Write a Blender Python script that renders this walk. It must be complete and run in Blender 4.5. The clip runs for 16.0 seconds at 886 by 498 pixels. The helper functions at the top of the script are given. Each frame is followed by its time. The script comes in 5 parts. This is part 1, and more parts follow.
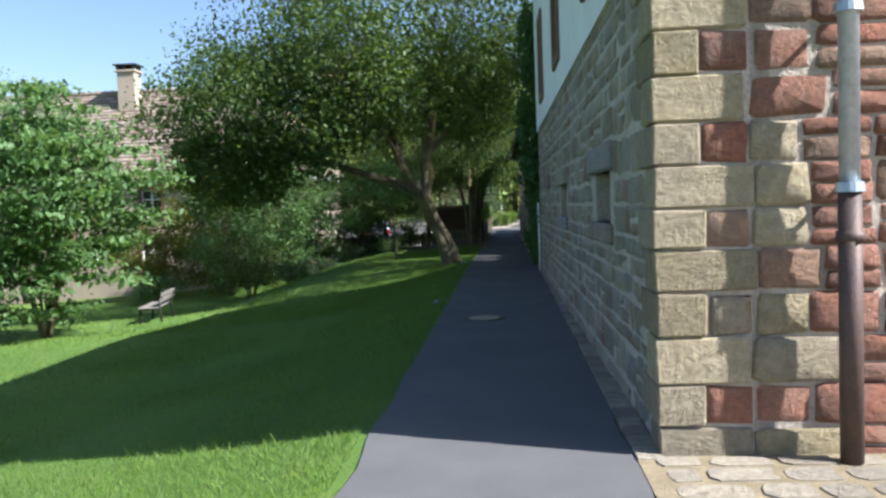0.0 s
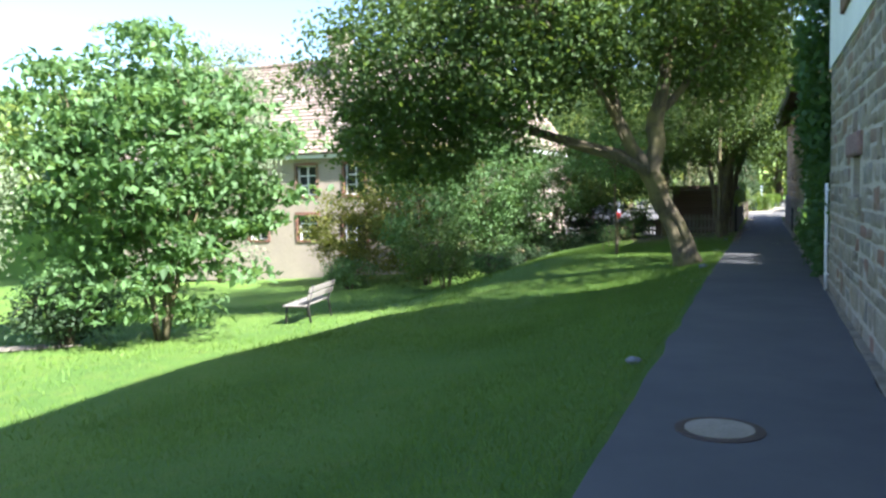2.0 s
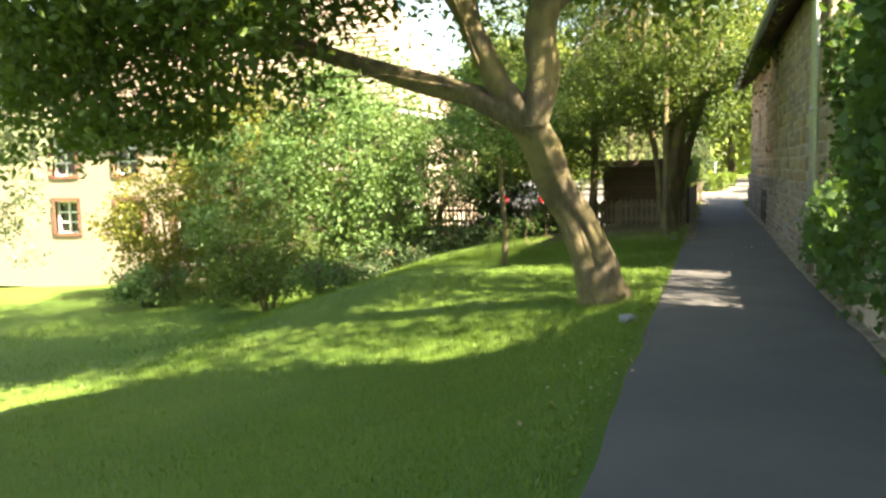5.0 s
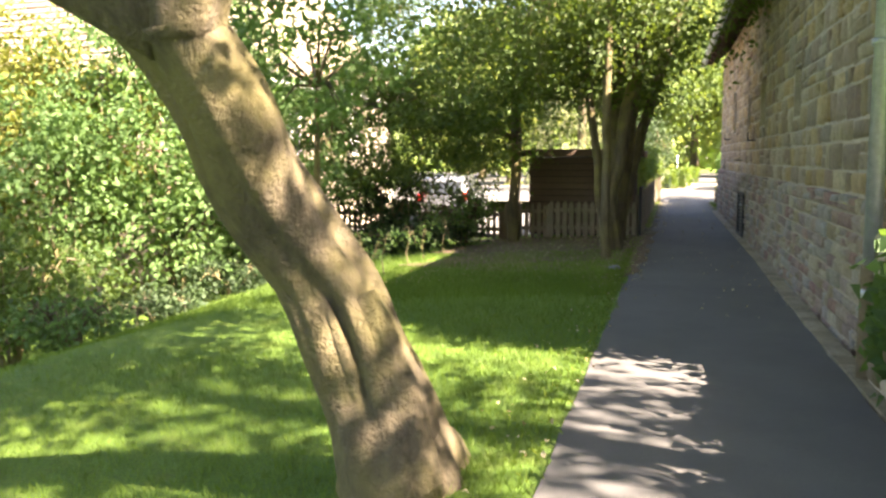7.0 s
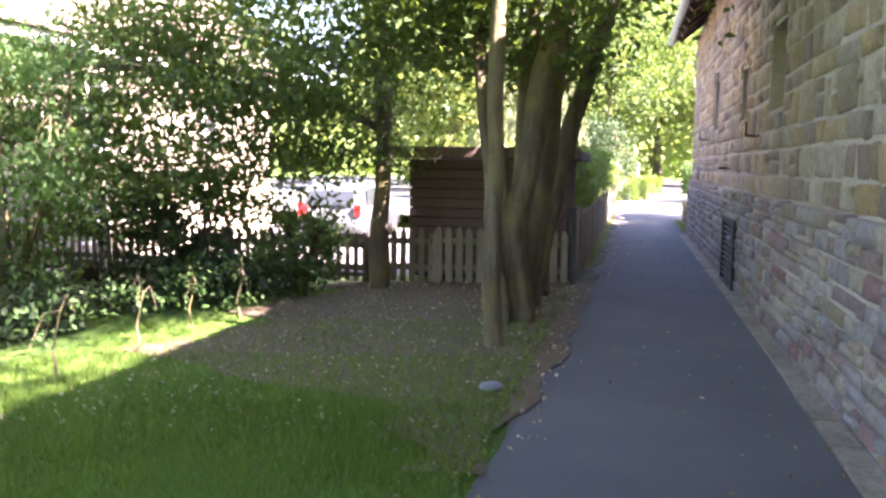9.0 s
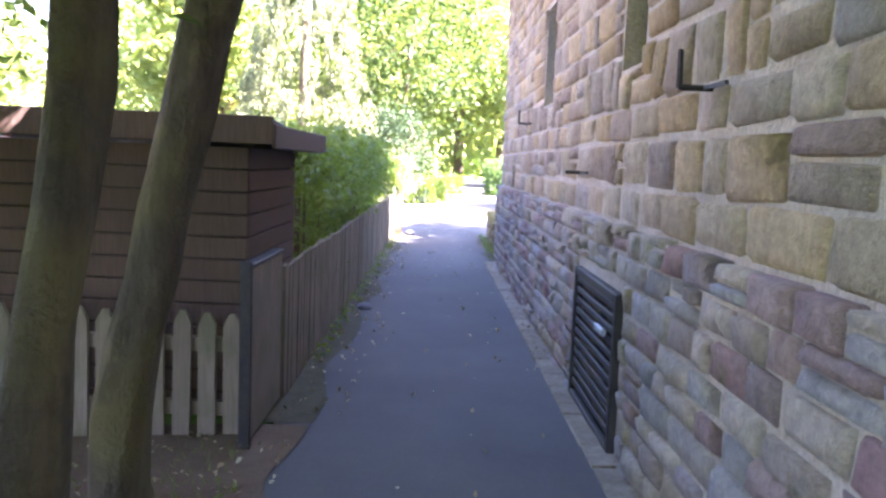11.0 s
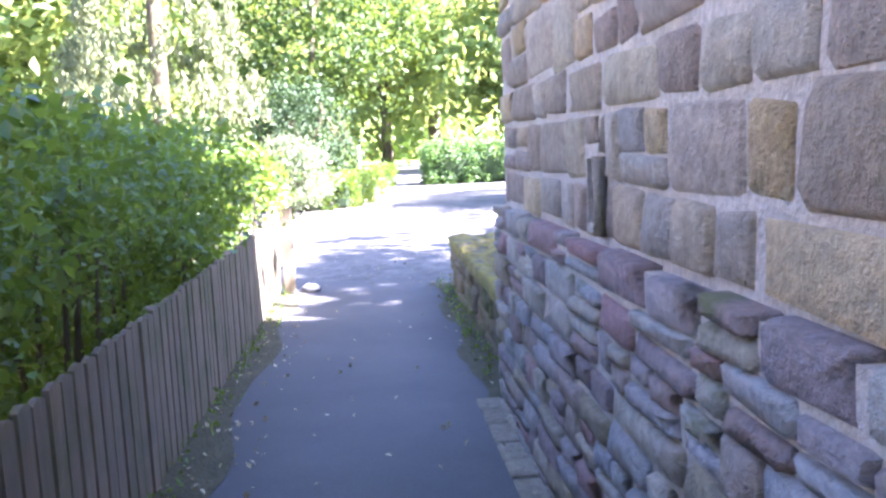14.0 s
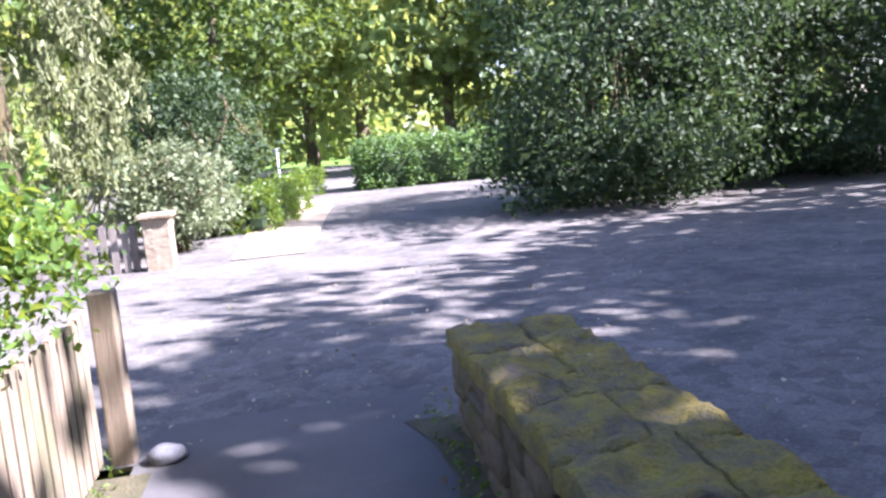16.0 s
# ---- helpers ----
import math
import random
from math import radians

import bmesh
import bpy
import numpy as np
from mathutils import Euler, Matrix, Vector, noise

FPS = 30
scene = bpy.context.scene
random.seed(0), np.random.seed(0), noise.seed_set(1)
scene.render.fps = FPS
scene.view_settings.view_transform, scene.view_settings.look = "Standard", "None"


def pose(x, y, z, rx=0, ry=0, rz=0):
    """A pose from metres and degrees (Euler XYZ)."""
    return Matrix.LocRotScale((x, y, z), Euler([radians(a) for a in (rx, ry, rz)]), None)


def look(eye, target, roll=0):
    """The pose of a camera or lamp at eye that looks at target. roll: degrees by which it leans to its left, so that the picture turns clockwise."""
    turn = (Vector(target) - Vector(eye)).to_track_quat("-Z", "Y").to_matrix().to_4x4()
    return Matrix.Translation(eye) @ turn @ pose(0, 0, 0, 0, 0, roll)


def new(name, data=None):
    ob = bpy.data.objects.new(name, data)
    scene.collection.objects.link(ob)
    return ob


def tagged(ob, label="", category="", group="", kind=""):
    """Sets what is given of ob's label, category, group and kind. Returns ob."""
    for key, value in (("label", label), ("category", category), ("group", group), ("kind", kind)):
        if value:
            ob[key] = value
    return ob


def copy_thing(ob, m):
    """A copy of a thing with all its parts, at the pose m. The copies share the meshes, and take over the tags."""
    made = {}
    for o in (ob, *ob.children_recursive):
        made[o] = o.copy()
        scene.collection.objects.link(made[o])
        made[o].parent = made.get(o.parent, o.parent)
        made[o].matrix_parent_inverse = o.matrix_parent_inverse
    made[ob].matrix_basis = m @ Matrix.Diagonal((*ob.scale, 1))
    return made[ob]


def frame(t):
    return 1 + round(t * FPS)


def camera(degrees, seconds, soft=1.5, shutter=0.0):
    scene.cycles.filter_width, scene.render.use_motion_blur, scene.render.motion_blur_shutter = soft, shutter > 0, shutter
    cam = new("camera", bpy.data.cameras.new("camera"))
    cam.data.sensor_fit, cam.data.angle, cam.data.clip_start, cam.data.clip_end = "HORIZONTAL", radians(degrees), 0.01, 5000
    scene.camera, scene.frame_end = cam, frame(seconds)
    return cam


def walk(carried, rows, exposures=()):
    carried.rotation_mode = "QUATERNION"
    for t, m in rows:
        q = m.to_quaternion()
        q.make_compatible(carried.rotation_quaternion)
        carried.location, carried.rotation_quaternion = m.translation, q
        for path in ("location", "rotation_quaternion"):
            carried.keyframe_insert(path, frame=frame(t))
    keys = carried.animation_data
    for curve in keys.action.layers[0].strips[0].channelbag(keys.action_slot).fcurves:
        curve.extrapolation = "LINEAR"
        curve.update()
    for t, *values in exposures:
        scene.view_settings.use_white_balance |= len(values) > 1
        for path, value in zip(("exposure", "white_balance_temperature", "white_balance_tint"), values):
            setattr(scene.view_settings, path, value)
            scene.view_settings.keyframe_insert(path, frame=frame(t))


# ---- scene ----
cam = camera(57.7, 16.0, soft=2.6)
METRES, EYE, TILT, LEAN, TURN = 41.0, 1.4, 0.0, 0.0, 4.6
ROWS = [
    (0.0, 0.0, 0.0, 0.0, -0.11, -3.03, 2.06),
    (0.5, 0.0004, 0.0308, -0.0004, 5.36, -4.77, 2.45),
    (1.0, 0.0012, 0.0604, -0.0004, 14.6, -5.23, 3.96),
    (1.5, 0.0043, 0.0924, -0.0005, 16.71, -4.83, 3.12),
    (2.0, 0.0083, 0.1248, -0.0002, 17.25, -4.08, 1.18),
    (2.5, 0.0122, 0.1571, -0.0002, 17.7, -3.82, 0.69),
    (3.0, 0.0168, 0.1898, -0.0009, 17.13, -4.93, 1.67),
    (5.5, 0.017, 0.3535, -0.003, 13.13, -5.71, 0.76),
    (6.0, 0.0197, 0.3869, -0.0029, 12.26, -5.74, 0.42),
    (6.5, 0.0227, 0.421, -0.0034, 11.68, -6.06, 0.27),
    (7.0, 0.0265, 0.4555, -0.0037, 11.45, -6.4, 0.25),
    (7.5, 0.0299, 0.4892, -0.0037, 11.19, -6.53, -0.11),
    (8.0, 0.0339, 0.5227, -0.0039, 10.33, -6.24, -0.48),
    (8.5, 0.0376, 0.5567, -0.0042, 9.09, -6.06, -0.7),
    (9.0, 0.04, 0.5903, -0.0045, 9.04, -6.08, -0.75),
    (9.5, 0.043, 0.6247, -0.0045, 7.86, -6.14, -0.96),
    (10.0, 0.0475, 0.6604, -0.0048, 1.37, -6.11, -1.58),
    (12.5, 0.0627, 0.808, -0.0032, -6.52, -6.17, -2.41),
    (13.0, 0.0652, 0.8373, -0.0031, -6.77, -6.57, -1.42),
    (13.5, 0.0685, 0.866, -0.0029, -7.94, -6.32, 0.57),
    (14.0, 0.0721, 0.8927, -0.0028, -9.65, -7.38, 2.33),
    (14.5, 0.076, 0.9193, -0.0025, -11.28, -7.76, 2.19),
    (15.0, 0.0791, 0.9456, -0.0023, -11.07, -6.81, 1.58),
    (15.5, 0.0808, 0.9711, -0.0022, -11.37, -6.39, 1.5),
    (16.0, 0.0827, 0.9953, -0.002, -14.89, -8.01, 4.9),
]
walk(cam, [(t, pose(0, 0, EYE, TILT, LEAN, TURN) @ pose(METRES * x, METRES * y, METRES * z, 90 + pitch, roll, yaw)) for t, x, y, z, yaw, pitch, roll in ROWS],
     exposures=[(0.0, 1.5, 5750, 13), (1.0, 2.07, 5650, 16), (3.0, 2.55, 6200, 12), (5.5, 3.3, 8600, 11), (7.0, 3.5, 7900, 20), (8.0, 3.87, 6700, 31), (8.5, 4.02, 6500, 34), (10.0, 4.45, 6400, 44), (12.5, 4.9, 5450, 36), (13.0, 4.9, 5450, 36), (14.0, 4.25, 5600, 34), (15.0, 3.5, 5700, 32), (15.5, 2.92, 5700, 32), (16.0, 2.65, 5700, 33)])

# ---- sky and sun ----
SUN_ELEV, SUN_AZ = radians(42), math.atan2(-0.32, 1.0)   # the sun stands over +x, a little behind
world = bpy.data.worlds.new("sky")
scene.world = world
world.use_nodes = True
wn = world.node_tree.nodes
sky = wn.new("ShaderNodeTexSky")
sky.sky_type, sky.sun_disc = "NISHITA", False
sky.sun_elevation, sky.sun_rotation = SUN_ELEV, radians(90) - SUN_AZ
world.node_tree.links.new(sky.outputs[0], wn["Background"].inputs[0])
wn["Background"].inputs[1].default_value = 0.07
sun_data = bpy.data.lights.new("sun", "SUN")
sun_data.energy, sun_data.angle, sun_data.color = 5.0, radians(0.6), (1.0, 0.94, 0.83)
sun = new("sun", sun_data)
sun_dir = Vector((math.cos(SUN_ELEV) * math.cos(SUN_AZ), math.cos(SUN_ELEV) * math.sin(SUN_AZ), math.sin(SUN_ELEV)))
sun.matrix_world = look(sun_dir * 60, (0, 0, 0))

# ---- materials ----
rng = np.random.default_rng(7)


class Nodes:
    """A small helper round one material's node tree."""
    def __init__(self, name):
        self.mat = bpy.data.materials.new(name)
        self.mat.use_nodes = True
        self.t = self.mat.node_tree
        self.bsdf = self.t.nodes["Principled BSDF"]

    def add(self, kind, **inputs):
        n = self.t.nodes.new(kind)
        for k, v in inputs.items():
            sock = n.inputs[int(k[1:])] if k[0] == "i" and k[1:].isdigit() else n.inputs[k]
            if isinstance(v, bpy.types.NodeSocket):
                self.t.links.new(v, sock)
            else:
                sock.default_value = v
        return n

    def link(self, a, b):
        self.t.links.new(a, b)

    def noise(self, scale, detail=4.0, rough=0.6, coord=None, stretch=None):
        c = coord or self.coord()
        if stretch:
            c = self.add("ShaderNodeMapping", Vector=c, Scale=stretch).outputs[0]
        return self.add("ShaderNodeTexNoise", Vector=c, Scale=scale, Detail=detail, Roughness=rough).outputs[0]

    def coord(self):
        return self.add("ShaderNodeNewGeometry").outputs["Position"]

    def ramp(self, fac, stops, hard=False):
        n = self.add("ShaderNodeValToRGB", Fac=fac)
        n.color_ramp.interpolation = "CONSTANT" if hard else "LINEAR"
        e = n.color_ramp.elements
        while len(e) < len(stops):
            e.new(0.5)
        for el, (p, c) in zip(e, stops):
            el.position, el.color = p, (*c, 1)
        return n.outputs[0]

    def mix(self, fac, a, b, blend="MIX"):
        n = self.t.nodes.new("ShaderNodeMix")
        n.data_type, n.blend_type = "RGBA", blend
        for i, v in ((0, fac), (6, a), (7, b)):
            if isinstance(v, bpy.types.NodeSocket):
                self.link(v, n.inputs[i])
            else:
                n.inputs[i].default_value = v if i == 0 else (*v, 1)
        return n.outputs[2]

    def math(self, op, a, b=0.0):
        n = self.t.nodes.new("ShaderNodeMath")
        n.operation = op
        for i, v in ((0, a), (1, b)):
            if isinstance(v, bpy.types.NodeSocket):
                self.link(v, n.inputs[i])
            else:
                n.inputs[i].default_value = v
        return n.outputs[0]

    def bump(self, height, strength=0.4, dist=0.02):
        self.link(self.add("ShaderNodeBump", Strength=strength, Distance=dist, Height=height).outputs[0], self.bsdf.inputs["Normal"])

    def rand(self):
        a = self.add("ShaderNodeNewGeometry").outputs["Random Per Island"]
        b = self.add("ShaderNodeObjectInfo").outputs["Random"]
        return self.math("FRACT", self.math("ADD", a, b))

    def done(self, colour, rough=0.85, metal=0.0):
        for v, k in ((colour, "Base Color"), (rough, "Roughness"), (metal, "Metallic")):
            if isinstance(v, bpy.types.NodeSocket):
                self.link(v, self.bsdf.inputs[k])
            else:
                self.bsdf.inputs[k].default_value = (*v, 1) if k == "Base Color" else v
        return self.mat


def stone_material(name, stops, moss=0.0, dirt=0.35):
    n = Nodes(name)
    base = n.ramp(n.rand(), stops)
    grain = n.noise(28, 6, 0.7)
    blotch = n.noise(5, 4)
    col = n.mix(n.ramp(blotch, [(0.35, (0, 0, 0)), (0.7, (1, 1, 1))]), base, (0.30, 0.27, 0.23))
    col = n.mix(0.28, base, col)
    grime = n.ramp(n.noise(11, 6, 0.75), [(0.42, (1, 1, 1)), (0.62, (0.45, 0.43, 0.40))])
    col = n.mix(0.38, col, grime, 'MULTIPLY')
    col = n.mix(0.75, col, n.ramp(n.math('FRACT', n.math('MULTIPLY', n.rand(), 7.31)), [(0, (0.60, 0.60, 0.61)), (0.5, (0.92, 0.92, 0.92)), (1, (1.0, 1.0, 1.0))]), 'MULTIPLY')
    col = n.mix(dirt, col, n.ramp(grain, [(0.3, (0.10, 0.09, 0.08)), (0.7, (0.6, 0.55, 0.48))]), "OVERLAY")
    stain = n.ramp(n.noise(1.3, 5, 0.7), [(0.52, (0, 0, 0)), (0.72, (1, 1, 1))])
    col = n.mix(n.math("MULTIPLY", stain, 0.16), col, (0.42, 0.40, 0.37))
    if moss:
        m = n.ramp(n.noise(2.2, 5, 0.7), [(0.62 - moss * 0.3, (0, 0, 0)), (0.72 - moss * 0.3, (1, 1, 1))])
        col = n.mix(n.math("MULTIPLY", m, 0.8), col, (0.12, 0.13, 0.04))
    n.bump(n.math("ADD", grain, n.math("ADD", n.math("MULTIPLY", n.noise(7, 7, 0.75), 4.0), n.math("MULTIPLY", n.noise(90, 3, 0.6), 0.6))), 0.7, 0.022)
    return n.done(col, 0.92)


def two_tone(name, a, b, scale=3.0, fine=40.0, rough=0.85, bump=0.3, stretch=None, metal=0.0, dist=0.01):
    n = Nodes(name)
    f = n.noise(scale, 5, 0.65, stretch=stretch)
    g = n.noise(fine, 4, 0.6, stretch=stretch)
    col = n.mix(n.ramp(f, [(0.3, (0, 0, 0)), (0.7, (1, 1, 1))]), a, b)
    col = n.mix(0.3, col, n.ramp(g, [(0.3, (0.2, 0.2, 0.2)), (0.7, (0.75, 0.75, 0.75))]), "OVERLAY")
    n.bump(g, bump, dist)
    return n.done(col, rough, metal)


def wood_material(name, a, b, moss=None):
    n = Nodes(name)
    g = n.noise(6, 6, 0.65, stretch=(9, 9, 0.7))
    col = n.mix(n.ramp(g, [(0.3, (0, 0, 0)), (0.7, (1, 1, 1))]), a, b)
    col = n.mix(n.math("MULTIPLY", n.rand(), 0.5), col, tuple(0.5 * (p + q) * 0.7 for p, q in zip(a, b)))
    if moss:
        col = n.mix(n.math("MULTIPLY", n.ramp(n.noise(3, 4), [(0.45, (0, 0, 0)), (0.65, (1, 1, 1))]), 0.6), col, moss)
    n.bump(g, 0.5, 0.01)
    return n.done(col, 0.85)


def leaf_material(name, dark, light, glow, part=0.4, gloss=0.62):
    n = Nodes(name)
    col = n.ramp(n.rand(), [(0.0, dark), (1.0, light)])
    big = n.ramp(n.noise(0.9, 3), [(0.3, (0.55, 0.6, 0.5)), (0.7, (1.0, 1.0, 1.0))])
    col = n.mix(0.8, col, big, "MULTIPLY")
    n.done(col, gloss)
    tr = n.add("ShaderNodeBsdfTranslucent", Color=n.mix(0.6, col, glow))
    mixer = n.add("ShaderNodeMixShader", i0=part, i1=n.bsdf.outputs[0], i2=tr.outputs[0])
    n.link(mixer.outputs[0], n.t.nodes["Material Output"].inputs[0])
    return n.mat


STONE_B = stone_material("sandstone_blocks", [(0, (0.55, 0.40, 0.19)), (0.16, (0.62, 0.53, 0.36)), (0.32, (0.42, 0.39, 0.35)), (0.48, (0.57, 0.43, 0.24)), (0.62, (0.42, 0.34, 0.28)), (0.78, (0.60, 0.53, 0.41)), (0.9, (0.33, 0.24, 0.20)), (1, (0.52, 0.44, 0.33))], dirt=0.4)
STONE_PLINTH = stone_material("plinth_blocks", [(0, (0.50, 0.42, 0.28)), (0.2, (0.46, 0.47, 0.47)), (0.36, (0.38, 0.22, 0.22)), (0.5, (0.56, 0.52, 0.43)), (0.66, (0.42, 0.30, 0.29)), (0.82, (0.42, 0.44, 0.46)), (1, (0.52, 0.43, 0.30))], moss=0.08, dirt=0.4)
STONE_A = stone_material("rubble_stone", [(0, (0.42, 0.35, 0.25)), (0.3, (0.48, 0.42, 0.33)), (0.6, (0.38, 0.36, 0.31)), (0.82, (0.45, 0.37, 0.26)), (0.9, (0.36, 0.19, 0.13)), (1, (0.43, 0.38, 0.32))])
STONE_RED = stone_material("red_sandstone", [(0, (0.34, 0.13, 0.08)), (0.4, (0.38, 0.18, 0.12)), (0.7, (0.29, 0.13, 0.09)), (1, (0.37, 0.25, 0.17))], dirt=0.5)
QUOIN = stone_material("ochre_quoins", [(0, (0.44, 0.37, 0.21)), (0.5, (0.50, 0.43, 0.28)), (1, (0.39, 0.34, 0.24))], dirt=0.35)
FLAG = stone_material("pale_flagstone", [(0, (0.42, 0.37, 0.28)), (0.5, (0.48, 0.43, 0.34)), (1, (0.38, 0.34, 0.27))], dirt=0.4)
MOSSY = stone_material("mossy_stone", [(0, (0.24, 0.20, 0.13)), (0.5, (0.28, 0.22, 0.14)), (1, (0.20, 0.17, 0.12))], moss=0.4)
MOSS_PAD = two_tone("moss", (0.13, 0.115, 0.09), (0.33, 0.27, 0.035), 7, 60, 0.95, 1.0, dist=0.025)
MORTAR = two_tone("lime_mortar", (0.50, 0.44, 0.37), (0.36, 0.31, 0.255), 4, 45, 0.95, 0.9, dist=0.015)
PLASTER = two_tone("white_plaster", (0.80, 0.80, 0.78), (0.70, 0.70, 0.69), 1.2, 30, 0.9, 0.15)
HOUSE_WALL = two_tone("grey_render", (0.40, 0.33, 0.25), (0.33, 0.28, 0.22), 1.2, 20, 0.92, 0.3)
ASPHALT = two_tone("asphalt", (0.080, 0.080, 0.083), (0.112, 0.110, 0.109), 1.1, 130, 0.9, 0.5, dist=0.004)


def road_material():
    """Worn paving: pale dust over dark grit and small close-set stones."""
    n = Nodes("worn_paving")
    col = n.mix(n.ramp(n.noise(0.9, 5, 0.7), [(0.35, (0, 0, 0)), (0.68, (1, 1, 1))]), (0.085, 0.084, 0.084), (0.17, 0.16, 0.145))
    cell = n.add("ShaderNodeTexVoronoi", Vector=n.coord(), Scale=8.5)
    col = n.mix(0.55, col, n.ramp(n.add("ShaderNodeSeparateColor", Color=cell.outputs["Color"]).outputs[0], [(0.0, (0.28, 0.28, 0.28)), (1.0, (0.72, 0.72, 0.72))]), "OVERLAY")
    grit = n.noise(55, 4, 0.7)
    col = n.mix(0.5, col, n.ramp(grit, [(0.35, (0.18, 0.18, 0.18)), (0.68, (0.85, 0.85, 0.85))]), "OVERLAY")
    dots = n.ramp(n.noise(24, 2, 0.5), [(0.70, (0, 0, 0)), (0.74, (1, 1, 1))])
    col = n.mix(n.math("MULTIPLY", dots, 0.7), col, (0.36, 0.33, 0.28))
    n.bump(n.math("SUBTRACT", n.math("MULTIPLY", grit, 0.6), cell.outputs["Distance"]), 0.6, 0.012)
    return n.done(col, 0.9)


ROAD = road_material()
SAND = two_tone("sandy_earth", (0.16, 0.13, 0.075), (0.26, 0.21, 0.13), 5, 60, 0.95, 0.7, dist=0.01)
VERGE = two_tone("mossy_earth", (0.055, 0.055, 0.030), (0.11, 0.10, 0.055), 6, 50, 0.95, 0.8, dist=0.02)
GRAVEL = two_tone("pale_gravel", (0.28, 0.24, 0.18), (0.38, 0.33, 0.26), 2, 60, 0.95, 0.6)
SOIL = two_tone("leaf_litter_soil", (0.11, 0.075, 0.045), (0.16, 0.11, 0.07), 6, 50, 0.95, 0.8, dist=0.02)
METAL = two_tone("zinc_pipe", (0.36, 0.42, 0.48), (0.44, 0.48, 0.52), 2, 25, 0.45, 0.1, metal=0.6)
RUST = two_tone("brown_cast_iron", (0.07, 0.05, 0.045), (0.11, 0.075, 0.06), 4, 50, 0.6, 0.3, metal=0.3)
IRON = two_tone("dark_iron", (0.035, 0.037, 0.04), (0.06, 0.055, 0.05), 5, 60, 0.55, 0.3, metal=0.5)
# Near-black colour that stands in for the shade inside openings.
DARK = two_tone("interior_shade", (0.02, 0.018, 0.016), (0.03, 0.028, 0.025), 3, 30, 0.9, 0.1)
ROOF_TILE = None
FENCE_WOOD = wood_material("weathered_fence_wood", (0.19, 0.15, 0.107), (0.30, 0.247, 0.183), moss=(0.12, 0.13, 0.06))
SHED_WOOD = wood_material("brown_shed_boards", (0.10, 0.065, 0.05), (0.15, 0.10, 0.075))
FRAME_WOOD = wood_material("brown_window_frame", (0.16, 0.09, 0.06), (0.20, 0.12, 0.08))
BENCH_WOOD = wood_material("bench_slats", (0.16, 0.14, 0.125), (0.27, 0.25, 0.22))
WHITE_WOOD = two_tone("white_paint", (0.80, 0.80, 0.78), (0.74, 0.74, 0.72), 4, 30, 0.5, 0.1)
BARK = Nodes("bark")
_g = BARK.noise(7, 6, 0.7, stretch=(2.2, 2.2, 0.5))
_c = BARK.mix(BARK.ramp(_g, [(0.3, (0, 0, 0)), (0.7, (1, 1, 1))]), (0.060, 0.050, 0.033), (0.16, 0.128, 0.082))
_c = BARK.mix(BARK.math("MULTIPLY", BARK.ramp(BARK.noise(2.4, 4), [(0.42, (0, 0, 0)), (0.62, (1, 1, 1))]), 0.6), _c, (0.22, 0.19, 0.07))
BARK.bump(BARK.math("ADD", _g, BARK.noise(40, 4)), 0.8, 0.03)
BARK = BARK.done(_c, 0.9)
LEAF_MAPLE = leaf_material("maple_leaves", (0.042, 0.085, 0.020), (0.108, 0.178, 0.040), (0.25, 0.35, 0.036), 0.34)
LEAF_SHRUB = leaf_material("shrub_leaves", (0.068, 0.135, 0.045), (0.150, 0.270, 0.090), (0.285, 0.456, 0.085), 0.35)
LEAF_YELLOW = leaf_material("yellow_green_leaves", (0.110, 0.132, 0.022), (0.242, 0.242, 0.044), (0.366, 0.376, 0.052))
LEAF_PALE = leaf_material("pale_leaves", (0.120, 0.168, 0.084), (0.288, 0.336, 0.204), (0.319, 0.388, 0.171), 0.3)
LEAF_HEDGE = leaf_material("hedge_leaves", (0.068, 0.148, 0.034), (0.18, 0.30, 0.06), (0.40, 0.48, 0.04), 0.42, 0.38)
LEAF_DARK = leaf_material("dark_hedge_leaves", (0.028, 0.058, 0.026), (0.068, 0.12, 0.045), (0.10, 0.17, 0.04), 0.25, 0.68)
LEAF_IVY = leaf_material("ivy_leaves", (0.030, 0.083, 0.027), (0.075, 0.165, 0.045), (0.214, 0.370, 0.043), 0.35)
LEAF_CONIFER = leaf_material("conifer_sprays", (0.125, 0.155, 0.07), (0.25, 0.275, 0.125), (0.33, 0.37, 0.14), 0.25)
LEAF_FAR = leaf_material("far_foliage", (0.104, 0.187, 0.052), (0.291, 0.395, 0.104), (0.550, 0.550, 0.118), 0.4)
LITTER = leaf_material("fallen_leaves", (0.30, 0.20, 0.09), (0.60, 0.54, 0.38), (0.4, 0.3, 0.15), 0.1)
BLADES = leaf_material("grass_blades", (0.083, 0.168, 0.019), (0.170, 0.275, 0.035), (0.25, 0.38, 0.03), 0.3)
CAR_PAINT = two_tone("silver_car_paint", (0.15, 0.16, 0.175), (0.14, 0.15, 0.165), 2, 60, 0.25, 0.02, metal=0.3)
RED_LENS = two_tone("red_lens", (0.5, 0.02, 0.02), (0.45, 0.02, 0.02), 3, 40, 0.2, 0.05)
RUBBER = two_tone("rubber", (0.02, 0.02, 0.02), (0.03, 0.03, 0.03), 5, 60, 0.8, 0.2)
PEBBLE = two_tone("grey_boulder", (0.15, 0.16, 0.18), (0.21, 0.21, 0.23), 6, 60, 0.8, 0.5)


